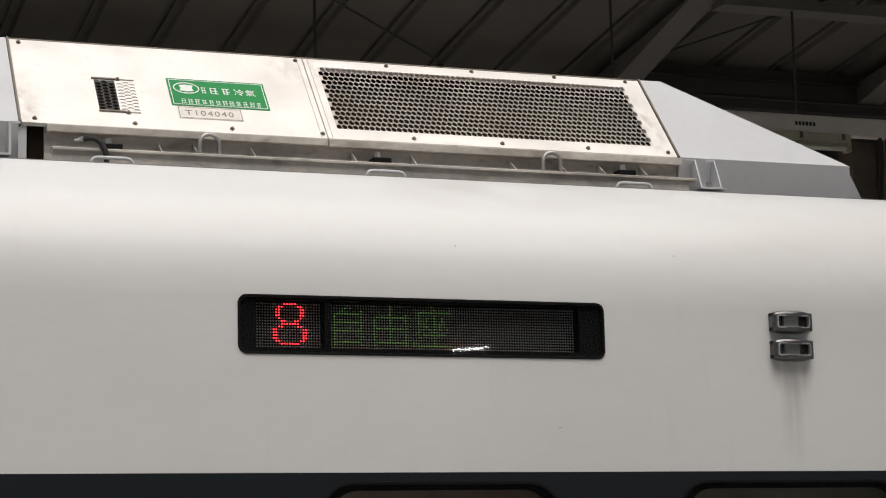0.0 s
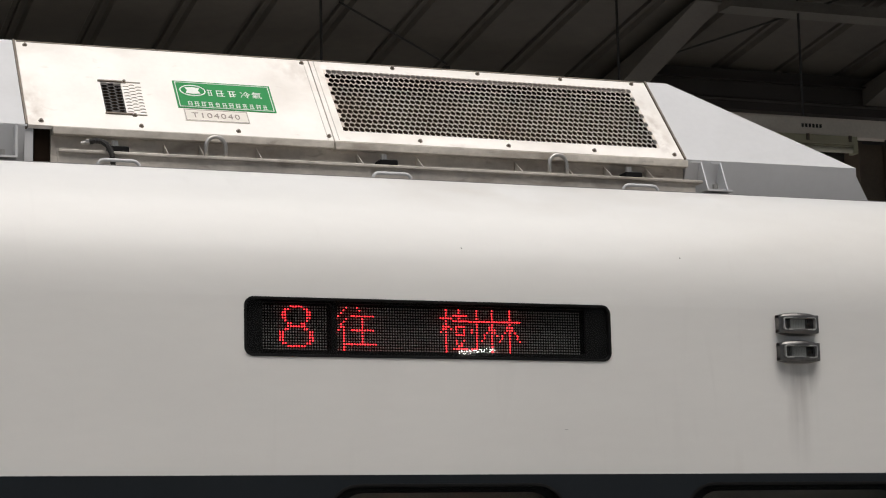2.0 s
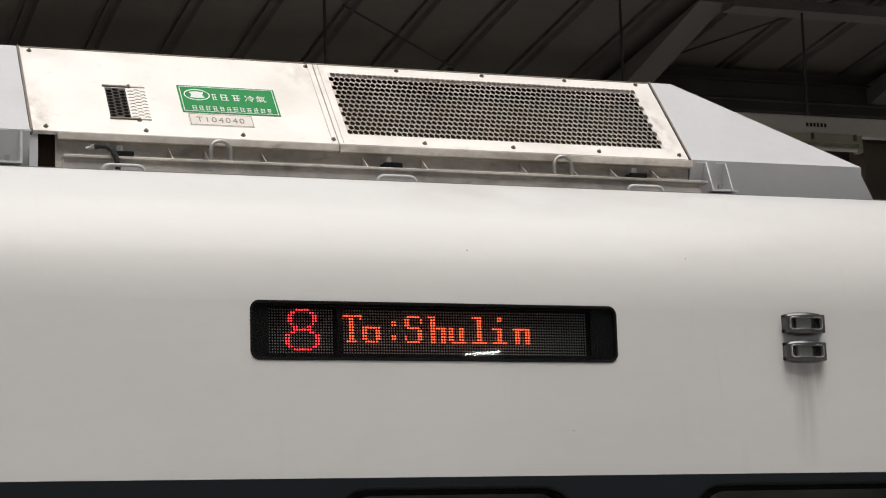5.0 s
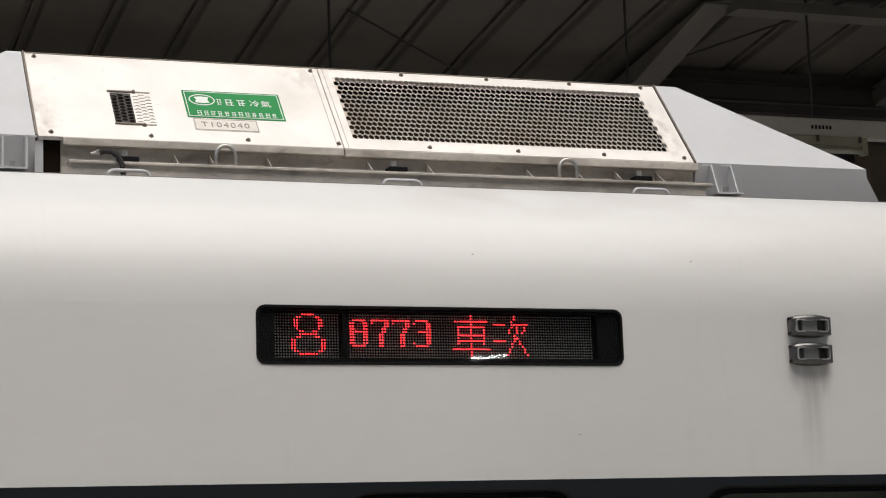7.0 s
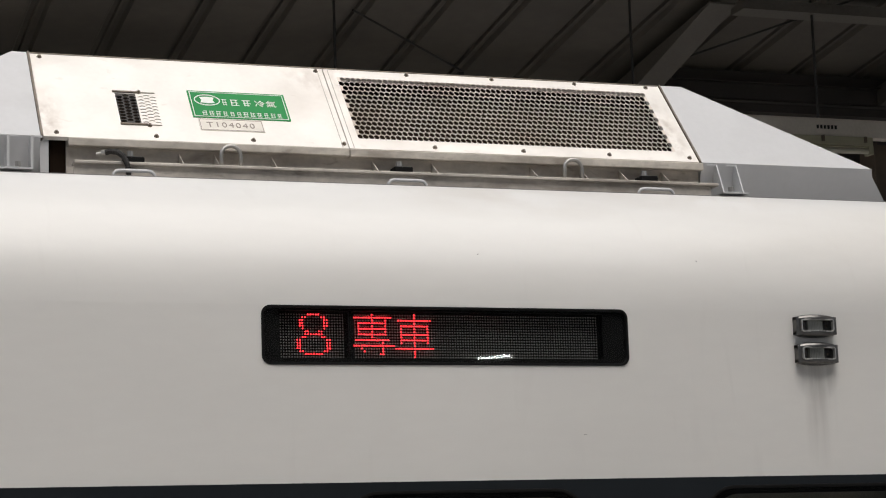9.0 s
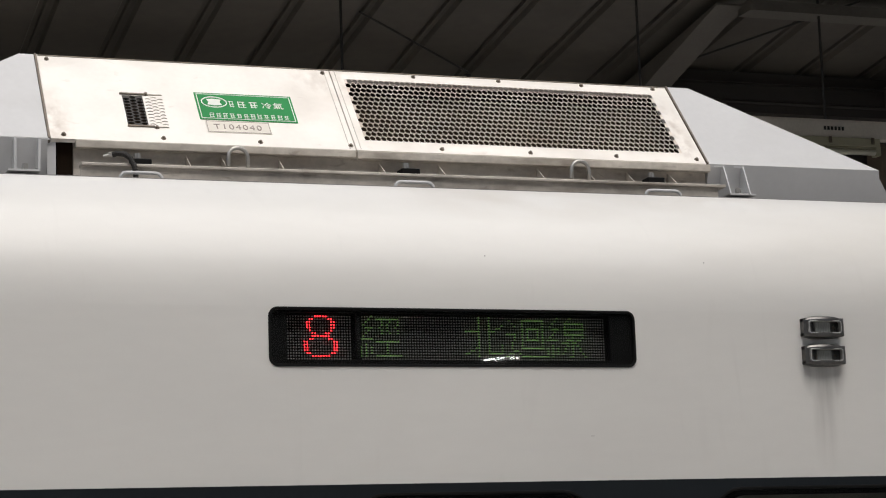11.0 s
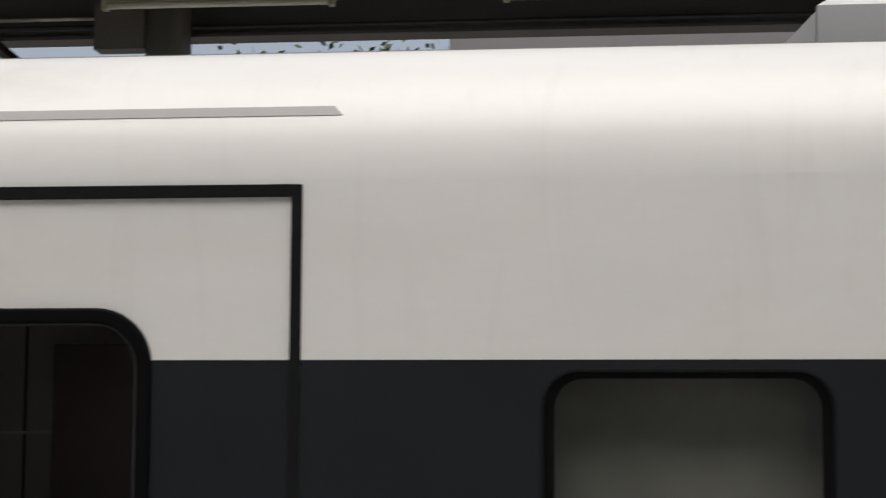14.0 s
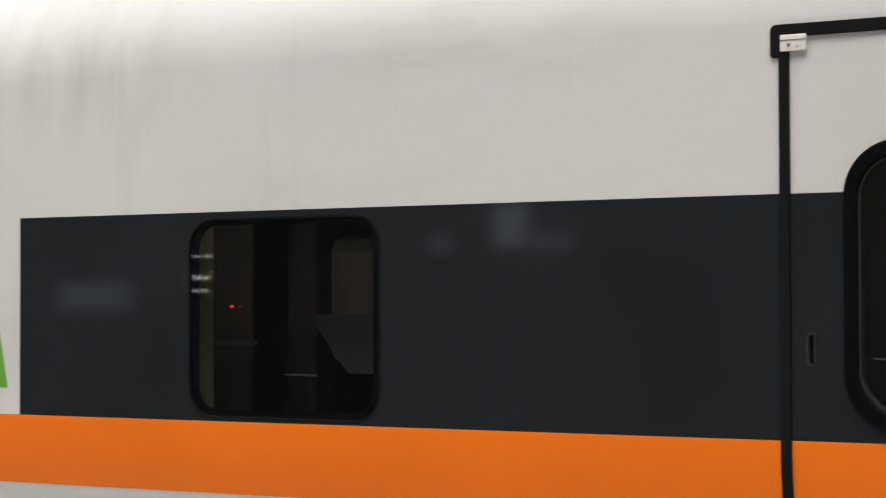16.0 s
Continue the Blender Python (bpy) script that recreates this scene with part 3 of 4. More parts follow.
GLYPHS = {
    "自": "7,0-5,2 2,3-12,3 2,3-2,14 12,2-12,14 2,6-12,6 2,9-12,9 2,13-12,13",
    "由": "7,0-7,13 1,4-14,4 1,4-1,14 13,3-13,14 1,8-13,8 1,13-13,13",
    "座": "7,0-8,1 2,2-14,2 2,2-2,9 2,10-0,14 5,4-4,8 4,6-6,8 11,4-10,8 11,6-13,8 8,3-8,13 4,10-12,10 2,14-14,14",
    "往": "4,0-0,4 4,4-0,9 3,7-3,15 8,0-9,1 6,3-14,3 10,3-10,13 6,8-14,8 4,13-15,13",
    "樹": "0,3-4,3 2,0-2,15 2,5-0,8 3,6-4,7 5,2-10,2 7,0-7,4 5,4-10,4 6,6-9,6 6,6-6,9 9,6-9,9 6,9-9,9 6,11-7,13 9,11-8,13 5,14-10,14 11,4-15,4 14,0-14,14 12,7-12,8 13,14-12,14",
    "林": "0,4-7,4 4,0-4,15 4,5-0,11 4,6-6,9 8,4-15,4 11,0-11,15 11,5-7,11 11,5-15,11",
    "車": "7,0-7,15 1,2-13,2 2,4-12,4 2,4-2,10 12,4-12,10 2,7-12,7 2,9-12,9 0,12-14,12",
    "次": "0,3-4,3 0,9-4,9 8,0-6,6 7,3-13,3 13,3-11,6 9,4-8,9 8,9-5,14 9,8-13,14",
    "專": "7,0-7,9 0,1-14,1 2,3-12,3 2,3-2,7 12,2-12,7 2,5-12,5 2,7-12,7 1,9-13,9 0,11-15,11 11,10-11,14 10,14-11,14 3,12-4,13",
    "經": "4,0-1,3 1,3-3,4 4,4-0,8 1,8-4,8 0,11-0,14 2,10-2,14 4,11-4,13 6,1-14,1 8,2-7,4 7,4-8,6 11,2-10,4 10,4-11,6 14,2-13,4 13,4-14,6 6,9-14,9 10,9-10,14 6,14-15,14",
    "北": "5,0-5,14 0,5-5,5 0,13-5,11 9,0-9,13 9,6-14,3 9,13-14,13 14,13-14,10",
    "迴": "1,1-3,3 0,6-3,6 3,6-2,11 0,14-3,12 4,12-6,14 6,14-15,14 6,1-14,1 6,1-6,11 14,1-14,11 6,11-14,11 8,4-12,4 8,4-8,8 12,4-12,8 8,8-12,8",
    "線": "4,0-1,3 1,3-3,4 4,4-0,8 1,8-4,8 0,11-0,14 2,10-2,14 4,11-4,13 9,0-8,1 7,2-14,2 7,2-7,6 14,2-14,6 7,4-14,4 7,6-14,6 10,6-10,14 10,14-9,14 6,9-9,8 9,8-6,13 14,7-11,9 11,9-15,14",
    "T": "0,2-7,2 0,3-0,3 7,3-7,3 3,2-3,11 4,2-4,11 2,11-5,11",
    "o": "1,6-5,6 0,6-0,10 1,6-1,10 5,6-5,10 6,6-6,10 1,11-5,11",
    ":": "3,4-4,4 3,5-4,5 3,9-4,9 3,10-4,10",
    "S": "1,2-5,2 0,3-0,5 1,3-1,5 6,3-6,4 1,6-4,6 3,6-5,6 5,7-6,7 6,8-6,10 5,8-5,10 0,9-0,10 1,11-5,11",
    "h": "0,2-2,2 1,2-1,11 2,2-2,11 3,6-4,6 4,6-5,6 5,6-5,11 6,6-6,11",
    "u": "0,6-0,10 1,6-1,10 5,6-5,11 4,6-4,11 1,11-3,11 6,11-6,11",
    "l": "1,2-4,2 3,2-3,11 4,2-4,11 1,11-6,11",
    "i": "3,2-4,2 3,3-4,3 1,6-4,6 3,6-3,11 4,6-4,11 1,11-6,11",
    "n": "0,6-5,6 1,6-1,11 2,6-2,11 5,6-5,11 6,6-6,11",
    "8": "1,2-5,2 0,3-0,6 1,3-1,6 5,3-5,6 6,3-6,6 1,6-5,6 0,7-0,10 1,7-1,10 5,7-5,10 6,7-6,10 1,11-5,11",
    "7": "0,2-6,2 0,3-0,3 6,3-6,4 5,3-5,6 4,5-4,7 3,7-3,11 4,8-4,11",
    "3": "1,2-5,2 0,3-0,3 5,3-5,6 6,3-6,6 2,6-5,6 5,7-5,10 6,7-6,10 0,10-0,10 1,11-5,11",
    "big 8": "10,0-14,0 8,1-9,1 15,1-16,1 7,2-7,4 8,2-8,5 16,2-16,5 17,2-17,4 9,6-10,6 14,6-15,6 9,7-15,7 8,8-9,8 15,8-16,8 7,9-7,12 6,9-6,12 17,9-17,12 18,9-18,12 7,13-8,13 16,13-17,13 9,14-15,14",
}


def glyph_cells(sign_text, col):
    cells = set()
    for stroke in GLYPHS[sign_text].split():
        (ax, ay), (bx, by) = [[int(v) for v in p.split(",")] for p in stroke.split("-")]
        n = max(abs(bx - ax), abs(by - ay), 1)
        for k in range(n + 1):
            cells.add((col + round(ax + (bx - ax) * k / n), round(ay + (by - ay) * k / n)))
    return cells


part("car_digit", diodes(sorted(glyph_cells("big 8", 0)), DIGIT_X, ROW_TOP, 0.0325, 0.0021), LED_RED, sign, "lit red digit")
LINES = [  # what the line shows, by column, its colour, and when it scrolls in
    ("自0 由16 座32", LED_GREEN, None),
    ("往0 樹40 林56", LED_RED, 0.81),
    ("T0 o8 :16 S24 h33 u41 l49 i57 n66", LED_ORANGE, 3.225),
    ("81 79 717 325 車40 次56", LED_RED, 5.66),
    ("專0 車16", LED_RED, 8.075),
    ("經0 北40 迴56 線72", LED_GREEN, 10.5),
]
SCROLL = 0.25
scrolling = []
for i, (words, mat, start) in enumerate(LINES):
    cells = set()
    for w in words.split():
        cells |= glyph_cells(w[0], int(w[1:]))
    ob = part("scrolling_line", diodes(sorted(cells), TEXT_X, ROW_TOP, 0.0322 - 0.0014 * i, 0.0018 if mat is LED_GREEN else 0.0021), mat, sign,
              {LED_GREEN: "dim green lit characters", LED_RED: "red lit characters", LED_ORANGE: "orange lit characters"}[mat])
    tagged(ob, kind="stuff")
    end = LINES[i + 1][2] if i + 1 < len(LINES) else None
    scrolling.append((ob, start, end))

# ---- the two marker lamps on the side wall ----
def marker_lamp(z0):
    x0, x1 = 2.607, 2.722
    lamp = thing("side_marker_lamp", "small chrome-framed marker lamp on the white side wall", "marker lamp", "marker lamps on the wall")
    xm, h = (x0 + x1) / 2, 0.050
    half = (x1 - x0) / 2
    bm = bmesh.new()
    for low in (True, False):
        n, rows = 13, []
        for k in range(n):
            u = -1 + 2 * k / (n - 1)
            x = xm + u * half
            round_off = 0.0075 * u * u * abs(u)
            d = 0.030 - 0.011 * u * u
            z, zi = (z0 - 0.004 + round_off, z0 + 0.0105) if low else (z0 + h + 0.004 - round_off, z0 + h - 0.0105)
            rows.append([bm.verts.new(p) for p in ((x, 0.0, z), (x, -d * 0.55, z), (x, -d * 0.9, z + (zi - z) * 0.22), (x, -d, z + (zi - z) * 0.6), (x, -d, zi), (x, 0.0, zi))])
        for p, q in zip(rows, rows[1:]):
            for k in range(6):
                bm.faces.new((p[k], p[(k + 1) % 6], q[(k + 1) % 6], q[k]))
        bm.faces.new(rows[0])
        bm.faces.new(rows[-1])
    part("frame", bm, CHROME, lamp, "curved chrome frame bars")
    for name, a, b in (("left_cheek", x0, x0 + 0.013), ("right_cheek", x1 - 0.013, x1)):
        part(name, box(a, b, -0.0205, 0.0, z0 + 0.002, z0 + h - 0.002, 0.0015), CHROME, lamp)
    for k in range(4):
        x = x1 - 0.016 - 0.004 * k
        part("rib", box(x - 0.0008, x + 0.0008, -0.014 + 0.002 * k, -0.004, z0 + 0.010, z0 + h - 0.010), CHROME, lamp)
    # the highlight along the opening is put into this pale rim
    part("bright_edge", plate(rr(x0 + 0.011, z0 + 0.0085, x1 - 0.011, z0 + h - 0.0085, 0.007), [rr(x0 + 0.0137, z0 + 0.0112, x1 - 0.0137, z0 + h - 0.0112, 0.005)], 0.016, 0.0285, bevel=0.0006), RIM_METAL, lamp,
         "bright inner rim, its highlight in the metal colour")
    part("back_plate", box(x0 + 0.003, x1 - 0.003, -0.004, 0.0, z0 + 0.006, z0 + h - 0.006), CHROME, lamp)
    bm = bmesh.new()
    ridge = [(xm - 0.021 + 0.042 * k / 18, -0.014 - (0.003 if k % 2 else 0.0)) for k in range(19)]
    ridge = [(xm - 0.021, -0.004)] + ridge + [(xm + 0.021, -0.004)]
    lo = [bm.verts.new((x, y, z0 + 0.009)) for x, y in ridge]
    hi = [bm.verts.new((x, y, z0 + h - 0.009)) for x, y in ridge]
    for k in range(len(ridge)):
        j = (k + 1) % len(ridge)
        bm.faces.new((lo[k], lo[j], hi[j], hi[k]))
    bm.faces.new(lo), bm.faces.new(hi)
    part("lens", bm, LENS, lamp, "ribbed clear lens")
    for x in (x0 + 0.024, x1 - 0.024):
        part("screw", rod((x, -0.010, z0 + h / 2), (x, -0.005, z0 + h / 2), 0.004), BOLT, lamp)
    return lamp


marker_lamp(2.2115)
marker_lamp(2.1405)

# ---- the air conditioner on the roof ----
AX0, AX1 = 0.806, 2.664
YB, ZB, YT, ZT = 0.58, 2.786, 0.826, 3.071
SL = math.hypot(YT - YB, ZT - ZB)
ey_, ez_ = (YT - YB) / SL, (ZT - ZB) / SL
FACE = Matrix(((1, 0, 0, 0), (0, ey_, -ez_, YB), (0, ez_, ey_, ZB), (0, 0, 0, 1)))  # along the car, up the slope, out of it
SEAM = 1.622
ac = thing("roof_air_conditioner", "cream sheet-metal air conditioner with perforated grille on the roof", "air conditioner")
# the shade behind grille and panels is put into these near-black pieces
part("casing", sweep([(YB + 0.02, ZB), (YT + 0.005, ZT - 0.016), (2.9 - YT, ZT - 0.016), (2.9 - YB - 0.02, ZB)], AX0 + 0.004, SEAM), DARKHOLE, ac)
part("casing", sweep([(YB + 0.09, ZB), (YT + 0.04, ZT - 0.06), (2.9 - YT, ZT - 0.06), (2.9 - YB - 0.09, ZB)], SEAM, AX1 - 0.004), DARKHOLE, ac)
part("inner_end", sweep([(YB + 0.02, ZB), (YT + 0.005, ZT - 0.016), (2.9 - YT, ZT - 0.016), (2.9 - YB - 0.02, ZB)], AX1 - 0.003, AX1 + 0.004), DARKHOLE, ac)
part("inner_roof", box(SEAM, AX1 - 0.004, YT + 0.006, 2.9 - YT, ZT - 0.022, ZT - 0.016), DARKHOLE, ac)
part("top_cover", box(AX0, AX1, YT + 0.002, 2.9 - YT, ZT - 0.014, ZT - 0.002, 0.002), PANEL, ac)
VX0, VX1, VV0, VV1 = 1.014, 1.122, 0.072, 0.205
part("plain_panel", plate(rr(AX0, 0.0, SEAM - 0.0015, SL), [rr(VX0, VV0, VX0 + 0.055, VV1)], -0.012, 0.0, FACE), PANEL, ac, "plain cream side panel")
part("fold", plate(rr(SEAM - 0.0175, 0.004, SEAM - 0.016, SL - 0.004), [], 0.0, 0.0012, FACE), STEEL, ac)
# the perforated panel: a border and a field of staggered holes
GX0, GX1, GV0, GV1, COLS, ROWS = 1.657, 2.606, 0.046, 0.334, 60, 14
verts, faces = [], []
cw, ch = (GX1 - GX0) / (COLS + 0.5), (GV1 - GV0) / ROWS
for r in range(ROWS):
    for c in range(COLS):
        cx, cv = GX0 + (c + 0.5 + (0.5 if r % 2 else 0.0)) * cw, GV0 + (r + 0.5) * ch
        n = len(verts)
        rim, mid, deep = [], [], []
        for k in range(12):
            a = 2 * math.pi * (k + 0.5) / 12
            ca, sa = math.cos(a), math.sin(a)
            s = min(cw / 2 / max(abs(ca), 1e-6), ch / 2 / max(abs(sa), 1e-6))
            rim.append((cx + s * ca, cv + s * sa, 0.0))
            mid.append((cx + 0.497 * cw * ca, cv + 0.497 * ch * sa, 0.0))
            deep.append((cx + 0.497 * cw * ca, cv + 0.497 * ch * sa, -0.0012))
        verts += rim + mid + deep
        for k in range(12):
            j = (k + 1) % 12
            faces.append((n + k, n + j, n + 12 + j, n + 12 + k))
            faces.append((n + 12 + k, n + 12 + j, n + 24 + j, n + 24 + k))
    # half cells at the ends of the rows
    n = len(verts)
    v0, v1 = GV0 + r * ch, GV0 + (r + 1) * ch
    hx = (GX0, GX0 + cw / 2) if r % 2 else (GX1 - cw / 2, GX1)
    verts += [(hx[0], v0, 0), (hx[1], v0, 0), (hx[1], v1, 0), (hx[0], v1, 0)]
    faces.append((n, n + 1, n + 2, n + 3))
me = bpy.data.meshes.new("grille")
me.from_pydata(verts, [], faces)
me.transform(FACE)
part("perforated_grille", me, GRILLE, ac, "perforated cream grille with round holes")
part("grille_border", plate(rr(SEAM + 0.0015, 0.0, AX1, SL), [rr(GX0 + 0.0004, GV0 + 0.0004, GX1 - 0.0004, GV1 - 0.0004)], -0.012, 0.0, FACE), PANEL, ac)
part("fold", plate(rr(SEAM + 0.0135, 0.004, SEAM + 0.015, SL - 0.004), [], 0.0, 0.0012, FACE), STEEL, ac)
part("top_edge", plate(rr(AX0 + 0.002, SL - 0.006, AX1 - 0.002, SL - 0.002), [], 0.0, 0.0015, FACE), BOLT, ac)
bolt_bm = bmesh.new()
bmesh.ops.create_cone(bolt_bm, cap_ends=True, segments=8, radius1=0.0072, radius2=0.0064, depth=0.002, matrix=Matrix.Translation((0, 0, 0.001)))
bmesh.ops.create_cone(bolt_bm, cap_ends=True, segments=6, radius1=0.0044, radius2=0.0040, depth=0.004, matrix=Matrix.Translation((0, 0, 0.004)))
bolt_mesh = bpy.data.meshes.new("bolt")
bolt_bm.to_mesh(bolt_mesh)
bolt_bm.free()
bolt_mesh.materials.append(BOLT)
for u, v in [(0.83, SL - 0.02), (1.6, SL - 0.02), (0.84, 0.018), (1.10, 0.018), (1.36, 0.018), (1.61, 0.018), (1.87, 0.018), (2.13, 0.018), (2.39, 0.018), (2.64, 0.018),
             (1.87, SL - 0.016), (2.13, SL - 0.016), (2.39, SL - 0.016), (2.62, SL - 0.016), (VX0 + 0.065, VV1 + 0.008), (VX0 + 0.075, VV0 - 0.008)]:
    b = new("bolt", bolt_mesh)
    b.parent = ac
    b.matrix_local = FACE @ Matrix.Translation((u, v, 0))
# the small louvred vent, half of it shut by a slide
# the vent's inner shade is put into this near-black back
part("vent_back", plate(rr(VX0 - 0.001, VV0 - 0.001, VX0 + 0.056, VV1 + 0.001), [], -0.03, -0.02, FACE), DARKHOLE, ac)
ovals = []
for r in range(9):
    for c in range(3):
        cv = VV0 + 0.0095 + (r + (0.5 if c % 2 else 0.0)) * 0.0136
        if cv < VV1 - 0.005:
            ovals.append([(VX0 + 0.0098 + 0.0178 * c + 0.0086 * math.cos(math.pi * k / 5), cv + 0.0061 * math.sin(math.pi * k / 5)) for k in range(10)])
part("vent_mesh", plate(rr(VX0 - 0.0005, VV0 - 0.0005, VX0 + 0.0555, VV1 + 0.0005), ovals, -0.004, -0.001, FACE), GIRDER, ac, "dark expanded-metal mesh")
bm = bmesh.new()
for r in range(9):
    for c in range(3):
        u, v = VX0 + 0.060 + c * 0.0165, VV0 + 0.004 + (r + 0.5 * (c % 2)) * (VV1 - VV0) / 9.4
        for q in range(4):
            lift = 0.0035 * math.sin(math.pi * (q + 0.5) / 4)
            add_box(bm, u + 0.0036 * q, u + 0.0036 * q + 0.0037, v + lift, v + lift + 0.0013, 0.0, 0.002, 0, FACE)
part("vent_slide", bm, STEEL, ac)
part("vent_guide", plate(rr(VX0 - 0.006, VV1 + 0.003, VX0 + 0.060, VV1 + 0.008), [], 0.0, 0.004, FACE), BOLT, ac)
part("vent_guide", plate(rr(VX0 + 0.060, VV1 + 0.005, VX0 + 0.108, VV1 + 0.0075), [], 0.0, 0.003, FACE), STEEL, ac)
part("vent_guide", plate(rr(VX0 - 0.002, VV0 - 0.008, VX0 + 0.070, VV0 - 0.003), [], 0.0, 0.004, FACE), BOLT, ac)
part("vent_guide", plate(rr(VX0 + 0.070, VV0 - 0.007, VX0 + 0.108, VV0 - 0.0045), [], 0.0, 0.003, FACE), STEEL, ac)
# the maker's green label with an oval mark and bars, and the number plate below it
LX0, LX1, LV0, LV1 = 1.212, 1.482, 0.110, 0.232
lab = part("green_label", plate(rr(LX0, LV0, LX1, LV1, 0.002), [], 0.0, 0.0015, FACE), LABEL_GREEN, ac, "green label with white oval mark and lettering")
part("label_border", plate(rr(LX0 + 0.005, LV0 + 0.005, LX1 - 0.005, LV1 - 0.005), [rr(LX0 + 0.007, LV0 + 0.007, LX1 - 0.007, LV1 - 0.007)], 0.0015, 0.0022, FACE), LABEL_WHITE, lab)


def oval(cx, cv, a, b, n=28):
    return [(cx + a * math.cos(2 * math.pi * k / n), cv + b * math.sin(2 * math.pi * k / n)) for k in range(n)]


part("oval_mark", plate(oval(LX0 + 0.050, 0.190, 0.036, 0.025), [oval(LX0 + 0.050, 0.190, 0.033, 0.0215)], 0.0015, 0.0025, FACE), LABEL_WHITE, lab)
part("plain_mark", plate([(LX0 + 0.030, 0.178), (LX0 + 0.050, 0.175), (LX0 + 0.070, 0.178), (LX0 + 0.065, 0.190), (LX0 + 0.070, 0.202), (LX0 + 0.050, 0.205),
                          (LX0 + 0.030, 0.202), (LX0 + 0.035, 0.190)], [], 0.0015, 0.0025, FACE), LABEL_WHITE, lab)


def scribble(cx, cv, w, h, seed):
    """Plain bars the size of one unreadable character."""
    rnd = random.Random(seed)
    bm = bmesh.new()
    t = w * 0.10
    for k in range(3):
        v = cv - h / 2 + h * (0.08 + 0.4 * k + rnd.uniform(-0.04, 0.04))
        a, b = rnd.uniform(0.0, 0.18), rnd.uniform(0.82, 1.0)
        add_box(bm, cx - w / 2 + w * a, cx - w / 2 + w * b, v - t / 2, v + t / 2, 0.0015, 0.0022 + 0.0001 * k, 0, FACE)
    for k in range(2):
        u = cx - w / 2 + w * (0.25 + 0.45 * k + rnd.uniform(-0.1, 0.1))
        add_box(bm, u - t / 2, u + t / 2, cv - h / 2, cv + h * rnd.uniform(0.3, 0.5), 0.0015, 0.0026 + 0.0001 * k, 0, FACE)
    return bm


part("label_lettering", lettering("\u51b7\u6c23", 0.030, FACE @ Matrix.Translation((LX0 + 0.180, 0.1725, 0.0019)), 0.0004, 1.1), LABEL_WHITE, lab, "white lettering")
for k, u in enumerate((0.093, 0.121, 0.154)):
    part("label_bar", scribble(LX0 + u + 0.004, 0.184, 0.025 if k else 0.016, 0.028, k), LABEL_WHITE, lab)
for k in range(12):
    part("label_bar", scribble(LX0 + 0.035 + k * 0.0188, 0.131, 0.0145, 0.020, 20 + k), LABEL_WHITE, lab)
pl = part("serial_plate", plate(rr(1.224, 0.054, 1.399, 0.106), [], 0.0, 0.0014, FACE), PLATE, ac, "dull metal serial plate")
part("plate_edge", plate(rr(1.226, 0.056, 1.397, 0.104), [rr(1.2275, 0.0575, 1.3955, 0.1025)], 0.0014, 0.0019, FACE), PLATE_INK, pl)
part("serial_lettering", lettering("T104040", 0.031, FACE @ Matrix.Translation((1.243, 0.069, 0.0018)), 0.0004, 1.22), PLATE_INK, pl)
# the base frame under the panels
part("lip", box(AX0 + 0.062, SEAM - 0.002, YB - 0.006, YB + 0.02, ZB - 0.022, ZB - 0.002, 0.002), STEEL, ac)
part("lip", box(SEAM + 0.001, AX1 + 0.01, YB - 0.006, YB + 0.02, ZB - 0.024, ZB - 0.003, 0.002), STEEL, ac)
part("base_frame", box(AX0 + 0.06, AX1 + 0.005, YB + 0.02, YB + 0.05, 2.66, ZB - 0.004), STEEL, ac)
part("base_rail", box(AX0 + 0.068, AX1 + 0.03, YB - 0.055, YB - 0.015, 2.707, 2.7155, 0.002), STEEL, ac)
part("base_rail", box(AX0 + 0.068, AX1 + 0.01, YB - 0.044, YB - 0.039, 2.670, 2.708), STEEL, ac)
# near-black sheet drawn for the shade between post and base frame
part("gap_shade_sheet", box(AX0 + 0.02, AX0 + 0.07, YB + 0.03, YB + 0.05, 2.665, ZB - 0.004), DARKHOLE, ac)


def gusset(x):
    bm = bmesh.new()
    vs = []
    for dx in (-0.0012, 0.0012):
        vs.append([bm.verts.new((x + dx, y, z)) for y, z in ((YB + 0.02, ZB - 0.028), (YB + 0.02, 2.716), (YB - 0.042, 2.716))])
    bm.faces.new(vs[0]), bm.faces.new(vs[1])
    for k in range(3):
        bm.faces.new((vs[0][k], vs[0][(k + 1) % 3], vs[1][(k + 1) % 3], vs[1][k]))
    return bm


